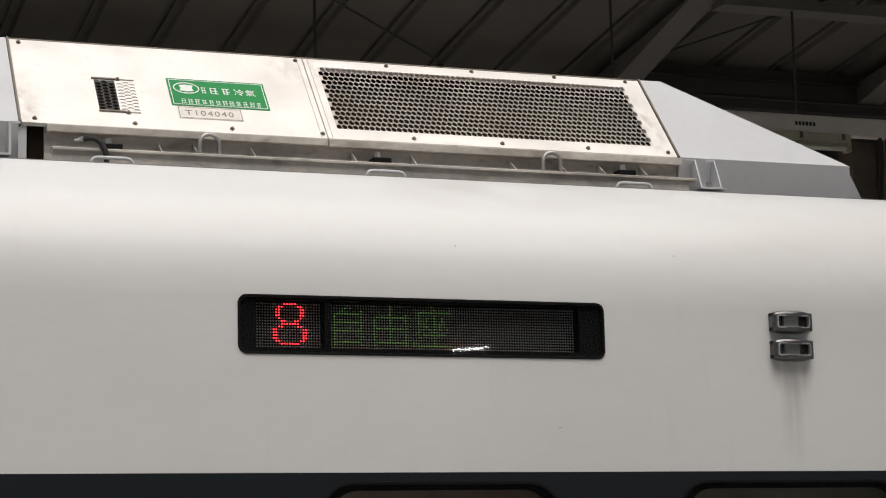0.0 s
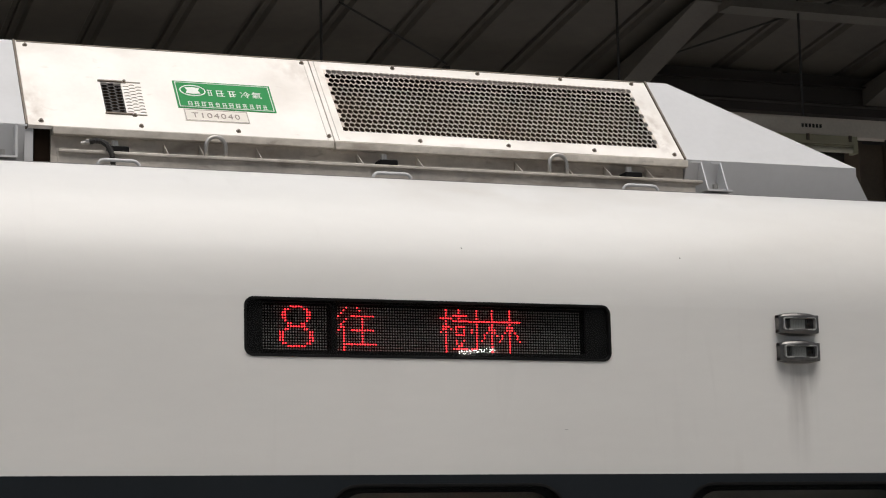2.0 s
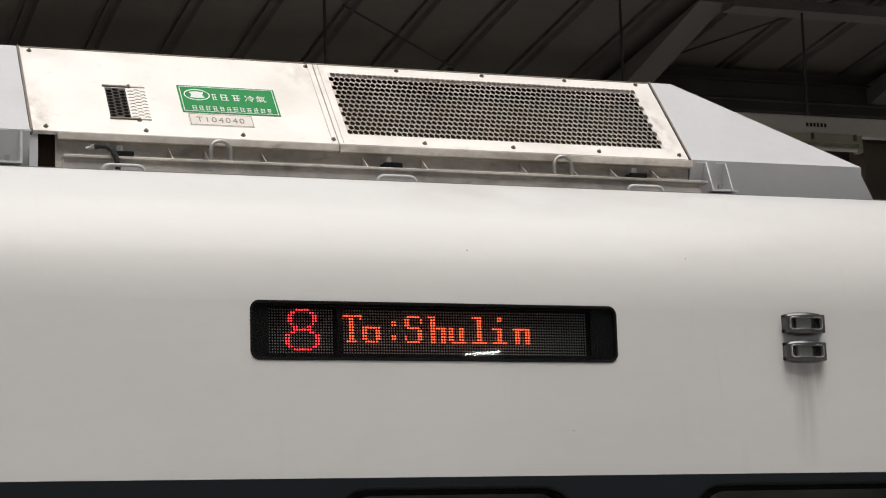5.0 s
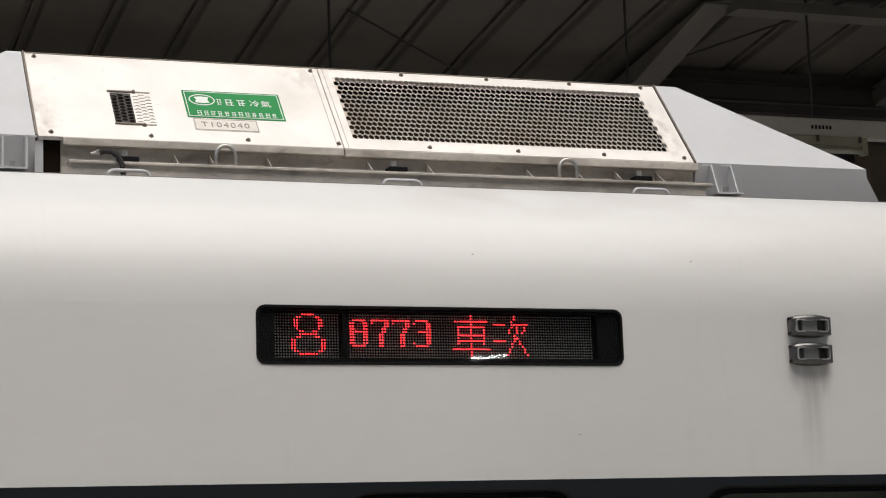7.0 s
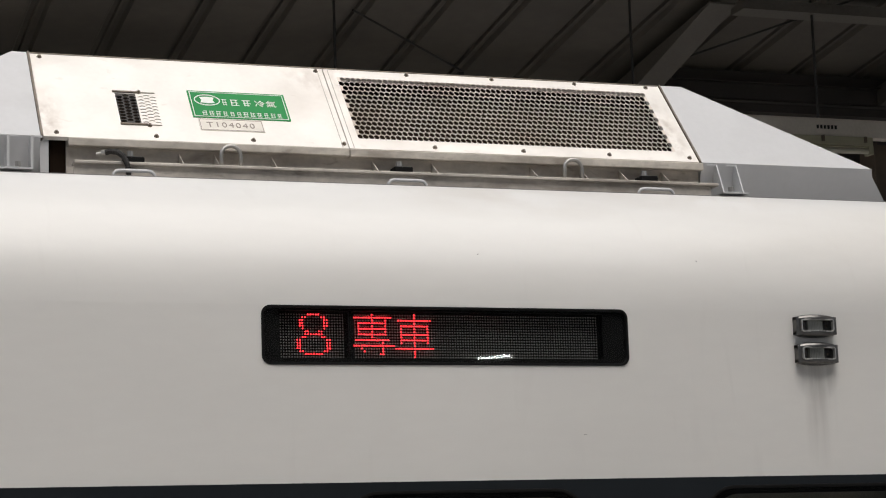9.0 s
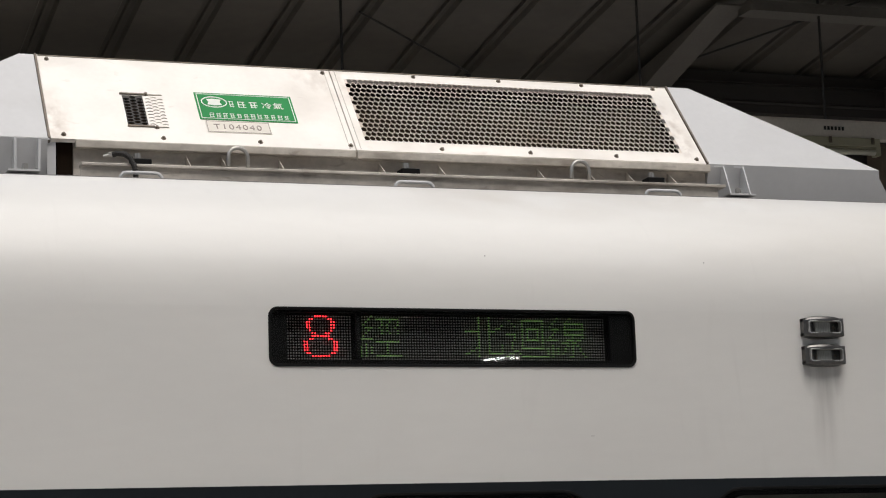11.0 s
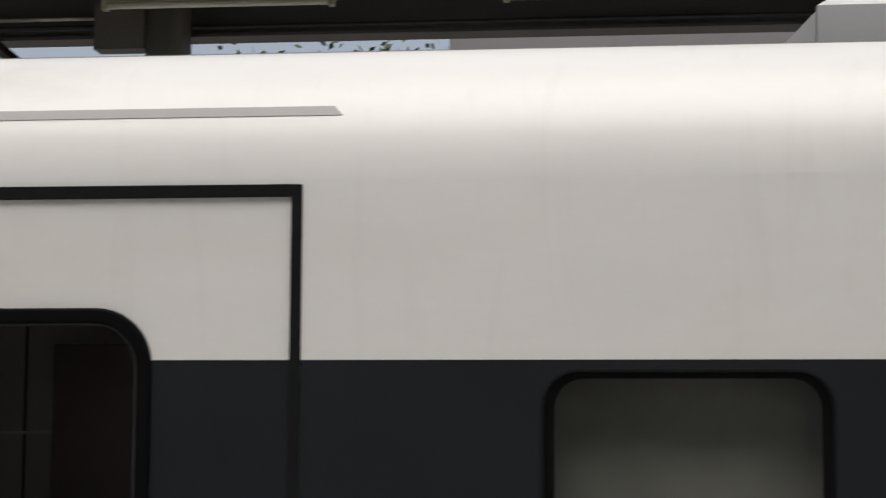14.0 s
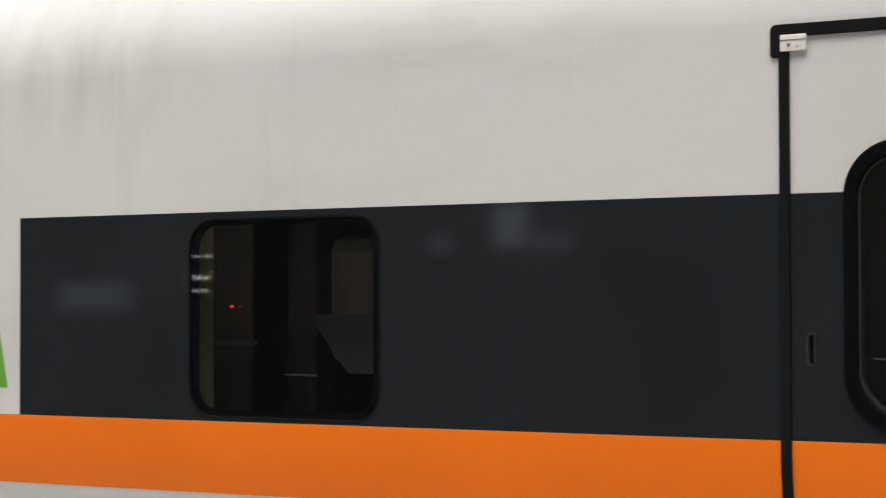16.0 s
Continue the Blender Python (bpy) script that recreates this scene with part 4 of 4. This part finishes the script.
for x in (1.16, 1.255, 1.41, 1.69, 1.86, 2.15, 2.30, 2.42, 2.55):
    part("gusset", gusset(x), STEEL, ac)
for x in (1.286, 2.256):
    pts = [(x - 0.026, YB - 0.038, 2.70), (x - 0.026, YB - 0.038, 2.745)]
    pts += [(x - 0.026 * math.cos(math.pi * k / 8), YB - 0.038, 2.745 + 0.026 * math.sin(math.pi * k / 8)) for k in range(1, 8)]
    pts += [(x + 0.026, YB - 0.038, 2.745), (x + 0.026, YB - 0.038, 2.70)]
    part("lifting_eye", tube(pts, 0.0055), BRIGHT, ac, "bent steel lifting eye", smooth=True)
for x in (1.014, 1.742, 2.466):
    zr, yp = roof_z(0.45) - 0.004, YB - 0.12
    hoop = [(x - 0.052, yp, zr), (x - 0.052, yp, zr + 0.014), (x - 0.045, yp, zr + 0.021), (x - 0.036, yp, zr + 0.023), (x + 0.036, yp, zr + 0.023),
            (x + 0.045, yp, zr + 0.021), (x + 0.052, yp, zr + 0.014), (x + 0.052, yp, zr)]
    part("roof_hoop", tube(hoop, 0.0045), FAIRING, ac, "white rounded hoop on the roof", smooth=True)
    mb = part("mount_block", box(x - 0.010, x + 0.042, YB - 0.05, YB - 0.005, 2.714, 2.731, 0.003), RUBBER, ac, "black rubber mount")
    part("mount_washer", rod((x + 0.008, YB - 0.03, 2.730), (x + 0.008, YB - 0.03, 2.734), 0.0125, 12), BRIGHT, mb)
    part("mount_bolt", rod((x + 0.008, YB - 0.03, 2.733), (x + 0.008, YB - 0.03, 2.747), 0.0085, 6), BRIGHT, mb)
cable_line = [(0.957, YB - 0.035, 2.741), (0.968, YB - 0.041, 2.7435), (0.985, YB - 0.050, 2.7405), (0.999, YB - 0.059, 2.728), (1.007, YB - 0.068, 2.706), (1.010, YB - 0.075, 2.670)]
cable = part("cable", tube(cable_line, 0.0062), CABLE, ac, "black corrugated cable with steel gland", smooth=True)
for k in range(24):
    u = 5 * (k + 0.5) / 24
    p, q = Vector(cable_line[int(u)]), Vector(cable_line[int(u) + 1])
    c, d = p.lerp(q, u % 1), (q - p).normalized() * 0.0016
    part("cable_ring", rod(c - d, c + d, 0.0074, 8), CABLE, cable)
part("cable_gland", rod((0.936, YB - 0.026, 2.738), (0.957, YB - 0.035, 2.741), 0.0045), BRIGHT, cable)
part("gland_nut", rod((0.949, YB - 0.0315, 2.7395), (0.957, YB - 0.035, 2.741), 0.0085, 6), BRIGHT, cable)


def fairing(x_in, x_top, x_knee, x_foot):
    """The tapered end cover of the air conditioner; x falls or rises away from it."""
    s = 1 if x_knee > x_in else -1
    ob = thing("roof_fairing", "light grey tapered fairing beside the roof air conditioner", "roof fairing", "fairings beside the air conditioner")
    bm = bmesh.new()
    low = 2.64
    mir = lambda y: 2.9 - y
    p = [(x_in, YB + 0.05, low), (x_knee * 1.009, YB + 0.05, low), (x_knee, YB, ZB), (x_in, YB, ZB), (x_in, YT, ZT), (x_top, YT, ZT)]
    a = [bm.verts.new(v) for v in p]
    b = [bm.verts.new((x, mir(y), z)) for x, y, z in p]
    for q in ((0, 1, 2, 3), (3, 2, 5, 4)):
        bm.faces.new([a[k] for k in q])
        bm.faces.new([b[k] for k in q])
    for k, j in ((1, 2), (2, 5), (5, 4), (0, 1)):
        bm.faces.new((a[k], a[j], b[j], b[k]))
    bm.faces.new((a[0], a[3], a[4], b[4], b[3], b[0]))
    part("cover", bm, FAIRING, ob)
    bm = bmesh.new()
    q = [(x_knee + 0.001 * s, ZB - 0.012), (x_foot, 2.69), (x_foot + 0.01 * s, 2.64), (x_knee + 0.001 * s, 2.64)]
    a = [bm.verts.new((x, YB + 0.006 + (ZB - z) * 0.34, z)) for x, z in q]
    b = [bm.verts.new((x, mir(YB) - 0.01, z)) for x, z in q]
    bm.faces.new(a), bm.faces.new(b)
    for k in range(4):
        bm.faces.new((a[k], a[(k + 1) % 4], b[(k + 1) % 4], b[k]))
    part("nose", bm, FAIRING, ob)
    near, far = (0.042, 0.104) if s > 0 else (0.026, 0.086)
    for d in (near, far):
        x = x_in + d * s
        bm = bmesh.new()
        if s > 0:
            tri = [[bm.verts.new((x + dx, y, z)) for y, z in ((YB + 0.006, ZB - 0.006), (YB - 0.008, ZB - 0.006), (YB - 0.046, 2.692), (YB + 0.04, 2.692))] for dx in (-0.002, 0.002)]
            bm.faces.new(tri[0]), bm.faces.new(tri[1])
            for k in range(4):
                bm.faces.new((tri[0][k], tri[0][(k + 1) % 4], tri[1][(k + 1) % 4], tri[1][k]))
            add_box(bm, x - 0.030, x - 0.002, YB - 0.008, YB - 0.0055, ZB - 0.010, ZB - 0.006)
        else:
            add_box(bm, x - 0.003, x + 0.003, YB - 0.03, YB + 0.04, 2.694, ZB - 0.006)
            add_box(bm, x, x + 0.026, YB - 0.03, YB - 0.0275, ZB - 0.011, ZB - 0.006)
        part("bracket", bm, FAIRING, ob)
    foot = part("bracket_foot", box(min(x_in + near * s, x_in + (far + 0.02) * s), max(x_in + near * s, x_in + (far + 0.02) * s), YB - 0.04, YB + 0.045, 2.690, 2.6955), FAIRING, ob)
    part("foot_bolt", rod((x_in + (near + 0.035) * s, YB - 0.022, 2.695), (x_in + (near + 0.035) * s, YB - 0.022, 2.712), 0.008, 6), BRIGHT, foot)
    if s < 0:
        part("end_post", box(x_in, x_in + 0.022, YB + 0.012, YB + 0.03, 2.66, ZB - 0.006), FAIRING, ob)
    part("edge_gap", plate([(x_in - 0.006, 0.0), (x_in - 0.001, 0.0), (x_in - 0.001, SL), (x_in - 0.006, SL)] if s > 0 else
                           [(x_in + 0.001, 0.0), (x_in + 0.006, 0.0), (x_in + 0.006, SL), (x_in + 0.001, SL)], [], -0.02, 0.004, FACE), BOLT, ob)
    return ob


fairing(2.672, 2.742, 3.227, 3.29)
fairing(0.798, 0.758, 0.282, 0.195)

# ---- the platform roof on the far side ----
FX0, FX1 = -14.0, 24.0
EAVE_Y, EAVE_Z, FALL = 6.4, 4.46, 0.117


def deck_z(y):
    return EAVE_Z + (EAVE_Y - y) * FALL


deck = thing("canopy_roof", "dark ribbed sheet-metal platform roof seen from below", "platform roof", kind="structure")
bm = bmesh.new()
ya, yb_ = 3.7, EAVE_Y + 0.3
x = 1.49 - 0.403 * 38
prof = []
while x < FX1:
    prof += [(x, 0.0), (x + 0.014, -0.026), (x + 0.040, -0.030), (x + 0.045, -0.012), (x + 0.057, -0.012), (x + 0.062, -0.030), (x + 0.088, -0.026), (x + 0.102, 0.0)]
    x += 0.403
lowv = [[bm.verts.new((px, y, deck_z(y) - d)) for px, d in prof] for y in (ya, yb_)]
upv = [[bm.verts.new((px, y, deck_z(y) + 0.09)) for px, d in prof] for y in (ya, yb_)]
for k in range(len(prof) - 1):
    bm.faces.new((lowv[0][k], lowv[0][k + 1], lowv[1][k + 1], lowv[1][k]))
    bm.faces.new((upv[0][k], upv[0][k + 1], upv[1][k + 1], upv[1][k]))
part("roof_sheet", bm, DECK, deck)
for x in (-8.6, -5.8, -3.0, 4.98, 6.6, 9.9, 12.7):
    bm = bmesh.new()
    for v in add_box(bm, x - 0.08, x + 0.08, 4.75, yb_ - 0.35, 0.0, 1.0):
        v.co.z = deck_z(v.co.y) - (0.056 if v.co.z > 0.5 else 0.066 if v.co.y < 5 else 0.24)
    part("rafter", bm, RAFTER, deck, "grey painted rafter")
fascia = thing("canopy_girder", "dark painted girder along the platform roof", "girder", kind="structure")
part("web", box(FX0, FX1, 6.40, 6.46, 4.012, 4.50), WEB, fascia)
part("flange", box(FX0, FX1, 6.33, 6.52, 3.994, 4.012), WEB, fascia)
part("purlin", box(5.05, FX1, 4.66, 4.80, deck_z(4.7) - 0.115, deck_z(4.7) - 0.06), RAFTER, fascia)
for a, b, top in ((FX0, 0.775, 4.462), (4.98, FX1, 4.525)):
    part("edge_beam", box(a, b, 5.80, 5.86, 4.285, top), GIRDER, fascia)
    part("edge_beam_lip", box(a, b, 5.785, 5.80, 4.285, 4.293), GIRDER, fascia)
    part("edge_beam_lip", box(a, b, 5.755, 5.80, 4.452, 4.460), GIRDER, fascia)
    part("conduit", rod((a, 5.785, 4.345), (b, 5.785, 4.345), 0.011), GIRDER, fascia)

duct = thing("cable_duct", "pale grey cable duct under the platform roof", "cable duct")
for a, b in [(-12.2, -9.4), (-9.36, -5.5), (-5.46, -1.43), (-1.40, 0.38), (0.384, 0.772), (0.798, 3.9), (3.94, 7.9), (7.94, 11.9), (11.94, 15.8)]:
    up = 0.028 if a > 3.5 else 0.0
    part("duct_section", box(a, b, 5.88, 5.95, 4.152 + up, 4.264 + up, 0.004), TRAY, duct)
    part("duct_lid", box(a + 0.002, b - 0.002, 5.874, 5.956, 4.256 + up, 4.267 + up, 0.002), TRAY, duct)
for x in (-1.415, 0.785, 3.92, 7.92, -5.48):
    up = 0.028 if x > 3.5 else 0.0
    part("duct_strap", box(x - 0.015, x + 0.015, 5.862, 5.965, 4.135 + up, 4.42 + up), CABLE, duct)
for x, up in ((-0.155, 0.0), (6.145, 0.028), (-4.7, 0.0)):
    for k in range(6):
        part("duct_lettering", box(x + k * 0.024, x + k * 0.024 + 0.014, 5.876, 5.879, 4.198 + up, 4.22 + up), CABLE, duct)


def strip_lamp(x0, up=0.0):
    ob = thing("strip_lamp", "switched-off yellowed fluorescent strip lamp under the cable duct", "strip lamp", "strip lamps under the far roof")
    part("housing", box(x0, x0 + 1.246, 5.84, 5.98, 4.096 + up, 4.148 + up, 0.004), LAMP_BODY, ob)
    part("reflector", box(x0 + 0.012, x0 + 1.234, 5.85, 5.93, 4.084 + up, 4.094 + up, 0.003), LAMP_BODY, ob)
    part("tube", rod((x0 + 0.03, 5.86, 4.066 + up), (x0 + 1.216, 5.86, 4.066 + up), 0.017, 10), TUBE, ob, smooth=True)
    for x in (x0, x0 + 1.216):
        part("end_cap", box(x, x + 0.03, 5.838, 5.90, 4.045 + up, 4.10 + up, 0.003), LAMP_BODY, ob)
    for k in range(5):
        part("clip", box(x0 + 0.048 + 0.284 * k, x0 + 0.066 + 0.284 * k, 5.83, 5.842, 4.112 + up, 4.15 + up, 0.002), BOLT, ob)
    return ob


for x in (-3.165, -1.030, 5.25, 8.2, 11.2, -5.3, -7.5):
    strip_lamp(x, 0.028 if x > 3.5 else 0.0)

post = thing("roof_post", "tan painted steel post of the platform roof", "post")
part("web", box(0.953, 1.023, 5.30, 5.34, -1.1, 4.57), TAN, post)
part("flange", box(0.922, 0.953, 5.24, 5.40, -1.1, 4.57), TAN, post)
part("flange", box(1.023, 1.050, 5.24, 5.40, -1.1, 4.57), TAN, post)
post = thing("roof_post", "grey steel column behind the cable duct", "post")
part("web", box(0.815, 0.955, 6.13, 6.17, -1.1, 4.47), RAFTER, post)
part("flange", box(0.803, 0.815, 6.06, 6.24, -1.1, 4.47), RAFTER, post)
part("flange", box(0.955, 0.967, 6.06, 6.24, -1.1, 4.47), RAFTER, post)
post = thing("roof_post", "dark brown steel post behind the cable duct", "post")
part("web", box(6.66, 6.84, 6.12, 6.17, -1.1, 4.20), BROWN, post)
part("flange", box(6.635, 6.66, 6.06, 6.23, -1.1, 4.20), BROWN, post)
part("flange", box(6.84, 6.865, 6.06, 6.23, -1.1, 4.20), BROWN, post)
post = thing("roof_bracket", "dark grey girder bracket on a post", "bracket")
part("web", box(-3.02, -2.86, 6.20, 6.26, -1.1, 4.2), RAFTER, post)
part("flange", box(-3.30, -3.02, 6.16, 6.30, 3.9, 4.15), RAFTER, post)
part("flange", box(-2.86, -2.80, 6.12, 6.34, -1.1, 4.2), RAFTER, post)

part("conduit", rod((-9.0, 6.27, 4.045), (-3.32, 6.27, 4.045), 0.016), CABLE, fascia)
part("conduit", rod((-9.0, 6.25, 4.085), (-3.32, 6.25, 4.09), 0.010), STEEL, fascia)
part("conduit", rod((-2.78, 6.27, 4.035), (1.0, 6.27, 4.04), 0.010), CABLE, fascia)
bm = bmesh.new()
add_rod(bm, (-3.95, 6.3, 4.0), (-3.70, 6.3, 3.80), 0.035, 4)
part("brace", bm, GIRDER, fascia)
rods = thing("roof_tie_rods", "thin dark hanger rods and wires under the platform roof", "tie rods")
for x, z in ((2.84, 3.5), (4.416, 3.5), (5.47, 3.99)):
    part("hanger_rod", rod((x, 4.7, z), (x, 4.7, 4.66), 0.007), CABLE, rods)
part("hanger_rod", rod((0.785, 5.85, 4.15), (0.785, 5.85, 4.51), 0.012), CABLE, rods)
for a, b in (((3.03, 5.0, 4.504), (3.82, 5.6, 4.385)), ((5.064, 5.658, 4.497), (5.68, 4.62, 4.618))):
    part("tie_wire", rod(a, b, 0.006), CABLE, rods)
for dx in (0.0, 0.05):
    pts = [(6.72 + dx + 0.02 * math.sin(k), 5.9, 4.25 - 0.12 * k) for k in range(8)]
    part("hanging_cable", tube(pts, 0.012), CABLE, rods)

# ---- ground, the near platform with its roof, and the closing walls ----
tagged(part("ground", box(-400, 400, -400, 400, -1.35, -1.15), BALLAST), "dark ballast and ground reaching the horizon", "ground", kind="structure")
tagged(part("platform", box(-40, 40, -12.5, -0.12, -1.15, 0.0, 0.03), CONCRETE), "grey concrete platform beside the train", "platform", kind="structure")
tagged(part("far_platform", box(-40, 40, 4.6, 9.0, -1.15, 0.0, 0.03), CONCRETE), "grey concrete platform across the track", "platform", kind="structure")
# platform roof out of view; its edge sets how much sky lights the car
near = thing("unseen_near_roof", "unseen grey platform roof, placed to bound the sky light", "platform roof", kind="structure")
part("soffit", box(-40, 40, -16.0, -5.4, 7.5, 7.7), SOFFIT, near)
part("edge_gutter", box(-40, 40, -5.4, -5.25, 7.44, 7.72, 0.01), SOFFIT, near)
# unseen structure guessed from a reflected edge, trimming the sky above the shoulder
bridge = thing("footbridge", "unseen overhead structure added to trim the reflected sky", "footbridge", kind="structure")
part("overhead_deck", box(6.3, 10.1, -5.2, 3.2, 7.5, 7.75), OVERHEAD, bridge)
part("parapet", box(6.3, 6.45, -5.2, 3.2, 7.75, 8.85), OVERHEAD, bridge)
part("parapet", box(9.95, 10.1, -5.2, 3.2, 7.75, 8.85), OVERHEAD, bridge)
part("overhead_leg", box(10.15, 10.5, 3.2, 3.55, -1.15, 7.75), OVERHEAD, bridge)
part("overhead_beam", box(6.3, 10.5, 3.2, 3.55, 7.3, 7.75), OVERHEAD, bridge)
# wall added out of view, hiding the low sky from band and glass
part("unseen_back_wall", box(-40, 40, -22.2, -22, -1.15, 5.7), WALLPAINT, near)
# glowing panels and strips placed to give the pale reflections in band and glass
for x, z, w, h, mat in ((-15.21, 2.76, 0.56, 0.60, LIT_PANEL), (-14.50, 2.50, 0.70, 0.24, DIM_PANEL), (-16.42, 2.53, 0.40, 0.26, DIM_PANEL), (-23.2, 1.76, 1.6, 0.46, DIM_PANEL),
                        (-20.98, 2.395, 0.46, 0.03, LIT_STRIP), (-20.99, 2.05, 0.42, 0.07, LIT_STRIP), (-21.0, 1.84, 0.40, 0.035, LIT_STRIP)):
    nb = thing("glow_panel", "glowing panel placed for a pale reflection in the car", "sign box", "sign boxes on the station wall")
    part("board", box(x - w / 2, x + w / 2, -21.99, -21.95, z - h / 2, z + h / 2, 0.004), mat, nb)
    part("frame", plate(rr(x - w / 2 - 0.03, z - h / 2 - 0.03, x + w / 2 + 0.03, z + h / 2 + 0.03), [rr(x - w / 2, z - h / 2, x + w / 2, z + h / 2)], -0.01, 0.06, Matrix(((1, 0, 0, 0), (0, 0, 1, -22), (0, 1, 0, 0), (0, 0, 0, 1)))), STEEL, nb)
lit = thing("platform_tube_lamp", "lit white tube lamp under the near platform roof", "tube lamp")
part("tube", rod((8.19, -17.14, 4.2), (8.50, -16.87, 4.2), 0.014, 12), TUBE_ON, lit)
for hx, hy in ((8.22, -17.11), (8.47, -16.90)):
    part("hanger", rod((hx, hy, 4.21), (hx, hy, 7.5), 0.004), CABLE, lit)


bld = thing("far_building", "plain grey building behind the station", "building")
part("wall", box(-2.7, 4.0, 17.0, 24.0, -1.15, 6.75), FARWALL, bld)
part("wall", box(4.0, 30, 17.0, 24.0, -1.15, 6.2), FARWALL, bld)
part("ledge", box(0.6, 2.0, 16.8, 17.0, 4.92, 5.02), TRAY, bld)


def tree(x, y, h, seed):
    rnd = random.Random(seed)
    ob = thing("tree", "dark green leafy tree behind the station", "tree", "trees behind the station", at=(0, 0, 0))
    bm = bmesh.new()
    bmesh.ops.create_cone(bm, cap_ends=True, segments=9, radius1=0.22, radius2=0.08, depth=h * 0.7 + 1.2, matrix=Matrix.Translation((x, y, (h * 0.7 - 1.2) / 2)))
    tips = []
    for k in range(9):
        a = 2 * math.pi * k / 9 + rnd.uniform(-0.3, 0.3)
        z = h * rnd.uniform(0.35, 0.65)
        tip = Vector((x + math.cos(a) * h * rnd.uniform(0.15, 0.3), y + math.sin(a) * h * rnd.uniform(0.15, 0.3), z + h * rnd.uniform(0.12, 0.3)))
        add_rod(bm, (x, y, z), tip, 0.05, 6)
        tips.append(tip)
    part("trunk", bm, BARK, ob)
    verts, faces = [], []
    for tip in tips + [Vector((x, y, h * 0.9))]:
        for _ in range(1000):
            c = tip + Vector((rnd.gauss(0, 0.7), rnd.gauss(0, 0.7), rnd.gauss(0, 0.5)))
            d = Vector((rnd.gauss(0, 1), rnd.gauss(0, 1), rnd.gauss(0, 1))).normalized() * 0.075
            e = d.cross(Vector((rnd.gauss(0, 1), rnd.gauss(0, 1), rnd.gauss(0, 1)))).normalized() * 0.035
            n = len(verts)
            verts += [c - d, c + e, c + d, c - e]
            faces.append((n, n + 1, n + 2, n + 3))
    me = bpy.data.meshes.new("crown")
    me.from_pydata([tuple(v) for v in verts], [], faces)
    part("crown", me, LEAF, ob)


for k, (x, y, h) in enumerate(((-4.6, 23, 7.0), (-2.2, 25, 7.6), (-7.2, 27, 6.6), (1.4, 24, 7.2), (5.5, 26, 7.6), (-12.0, 28, 7.0))):
    tree(x, y, h, 40 + k)


# ---- what moves: the lines of the display scroll up, one after another ----
def motions():
    step = 17 * PITCH
    for ob, start, end in scrolling:
        rows = [(0.0, pose(0, 0, 0 if start is None else -step))]
        if start is not None:
            rows += [(start + SCROLL * k / 5, pose(0, 0, -step * (1 - k / 5))) for k in range(6)]
        if end is not None:
            rows += [(end + SCROLL * k / 5, pose(0, 0, step * k / 5)) for k in range(6)]
        walk(ob, rows + [(16.0, pose(0, 0, 0 if end is None else step))])


motions()
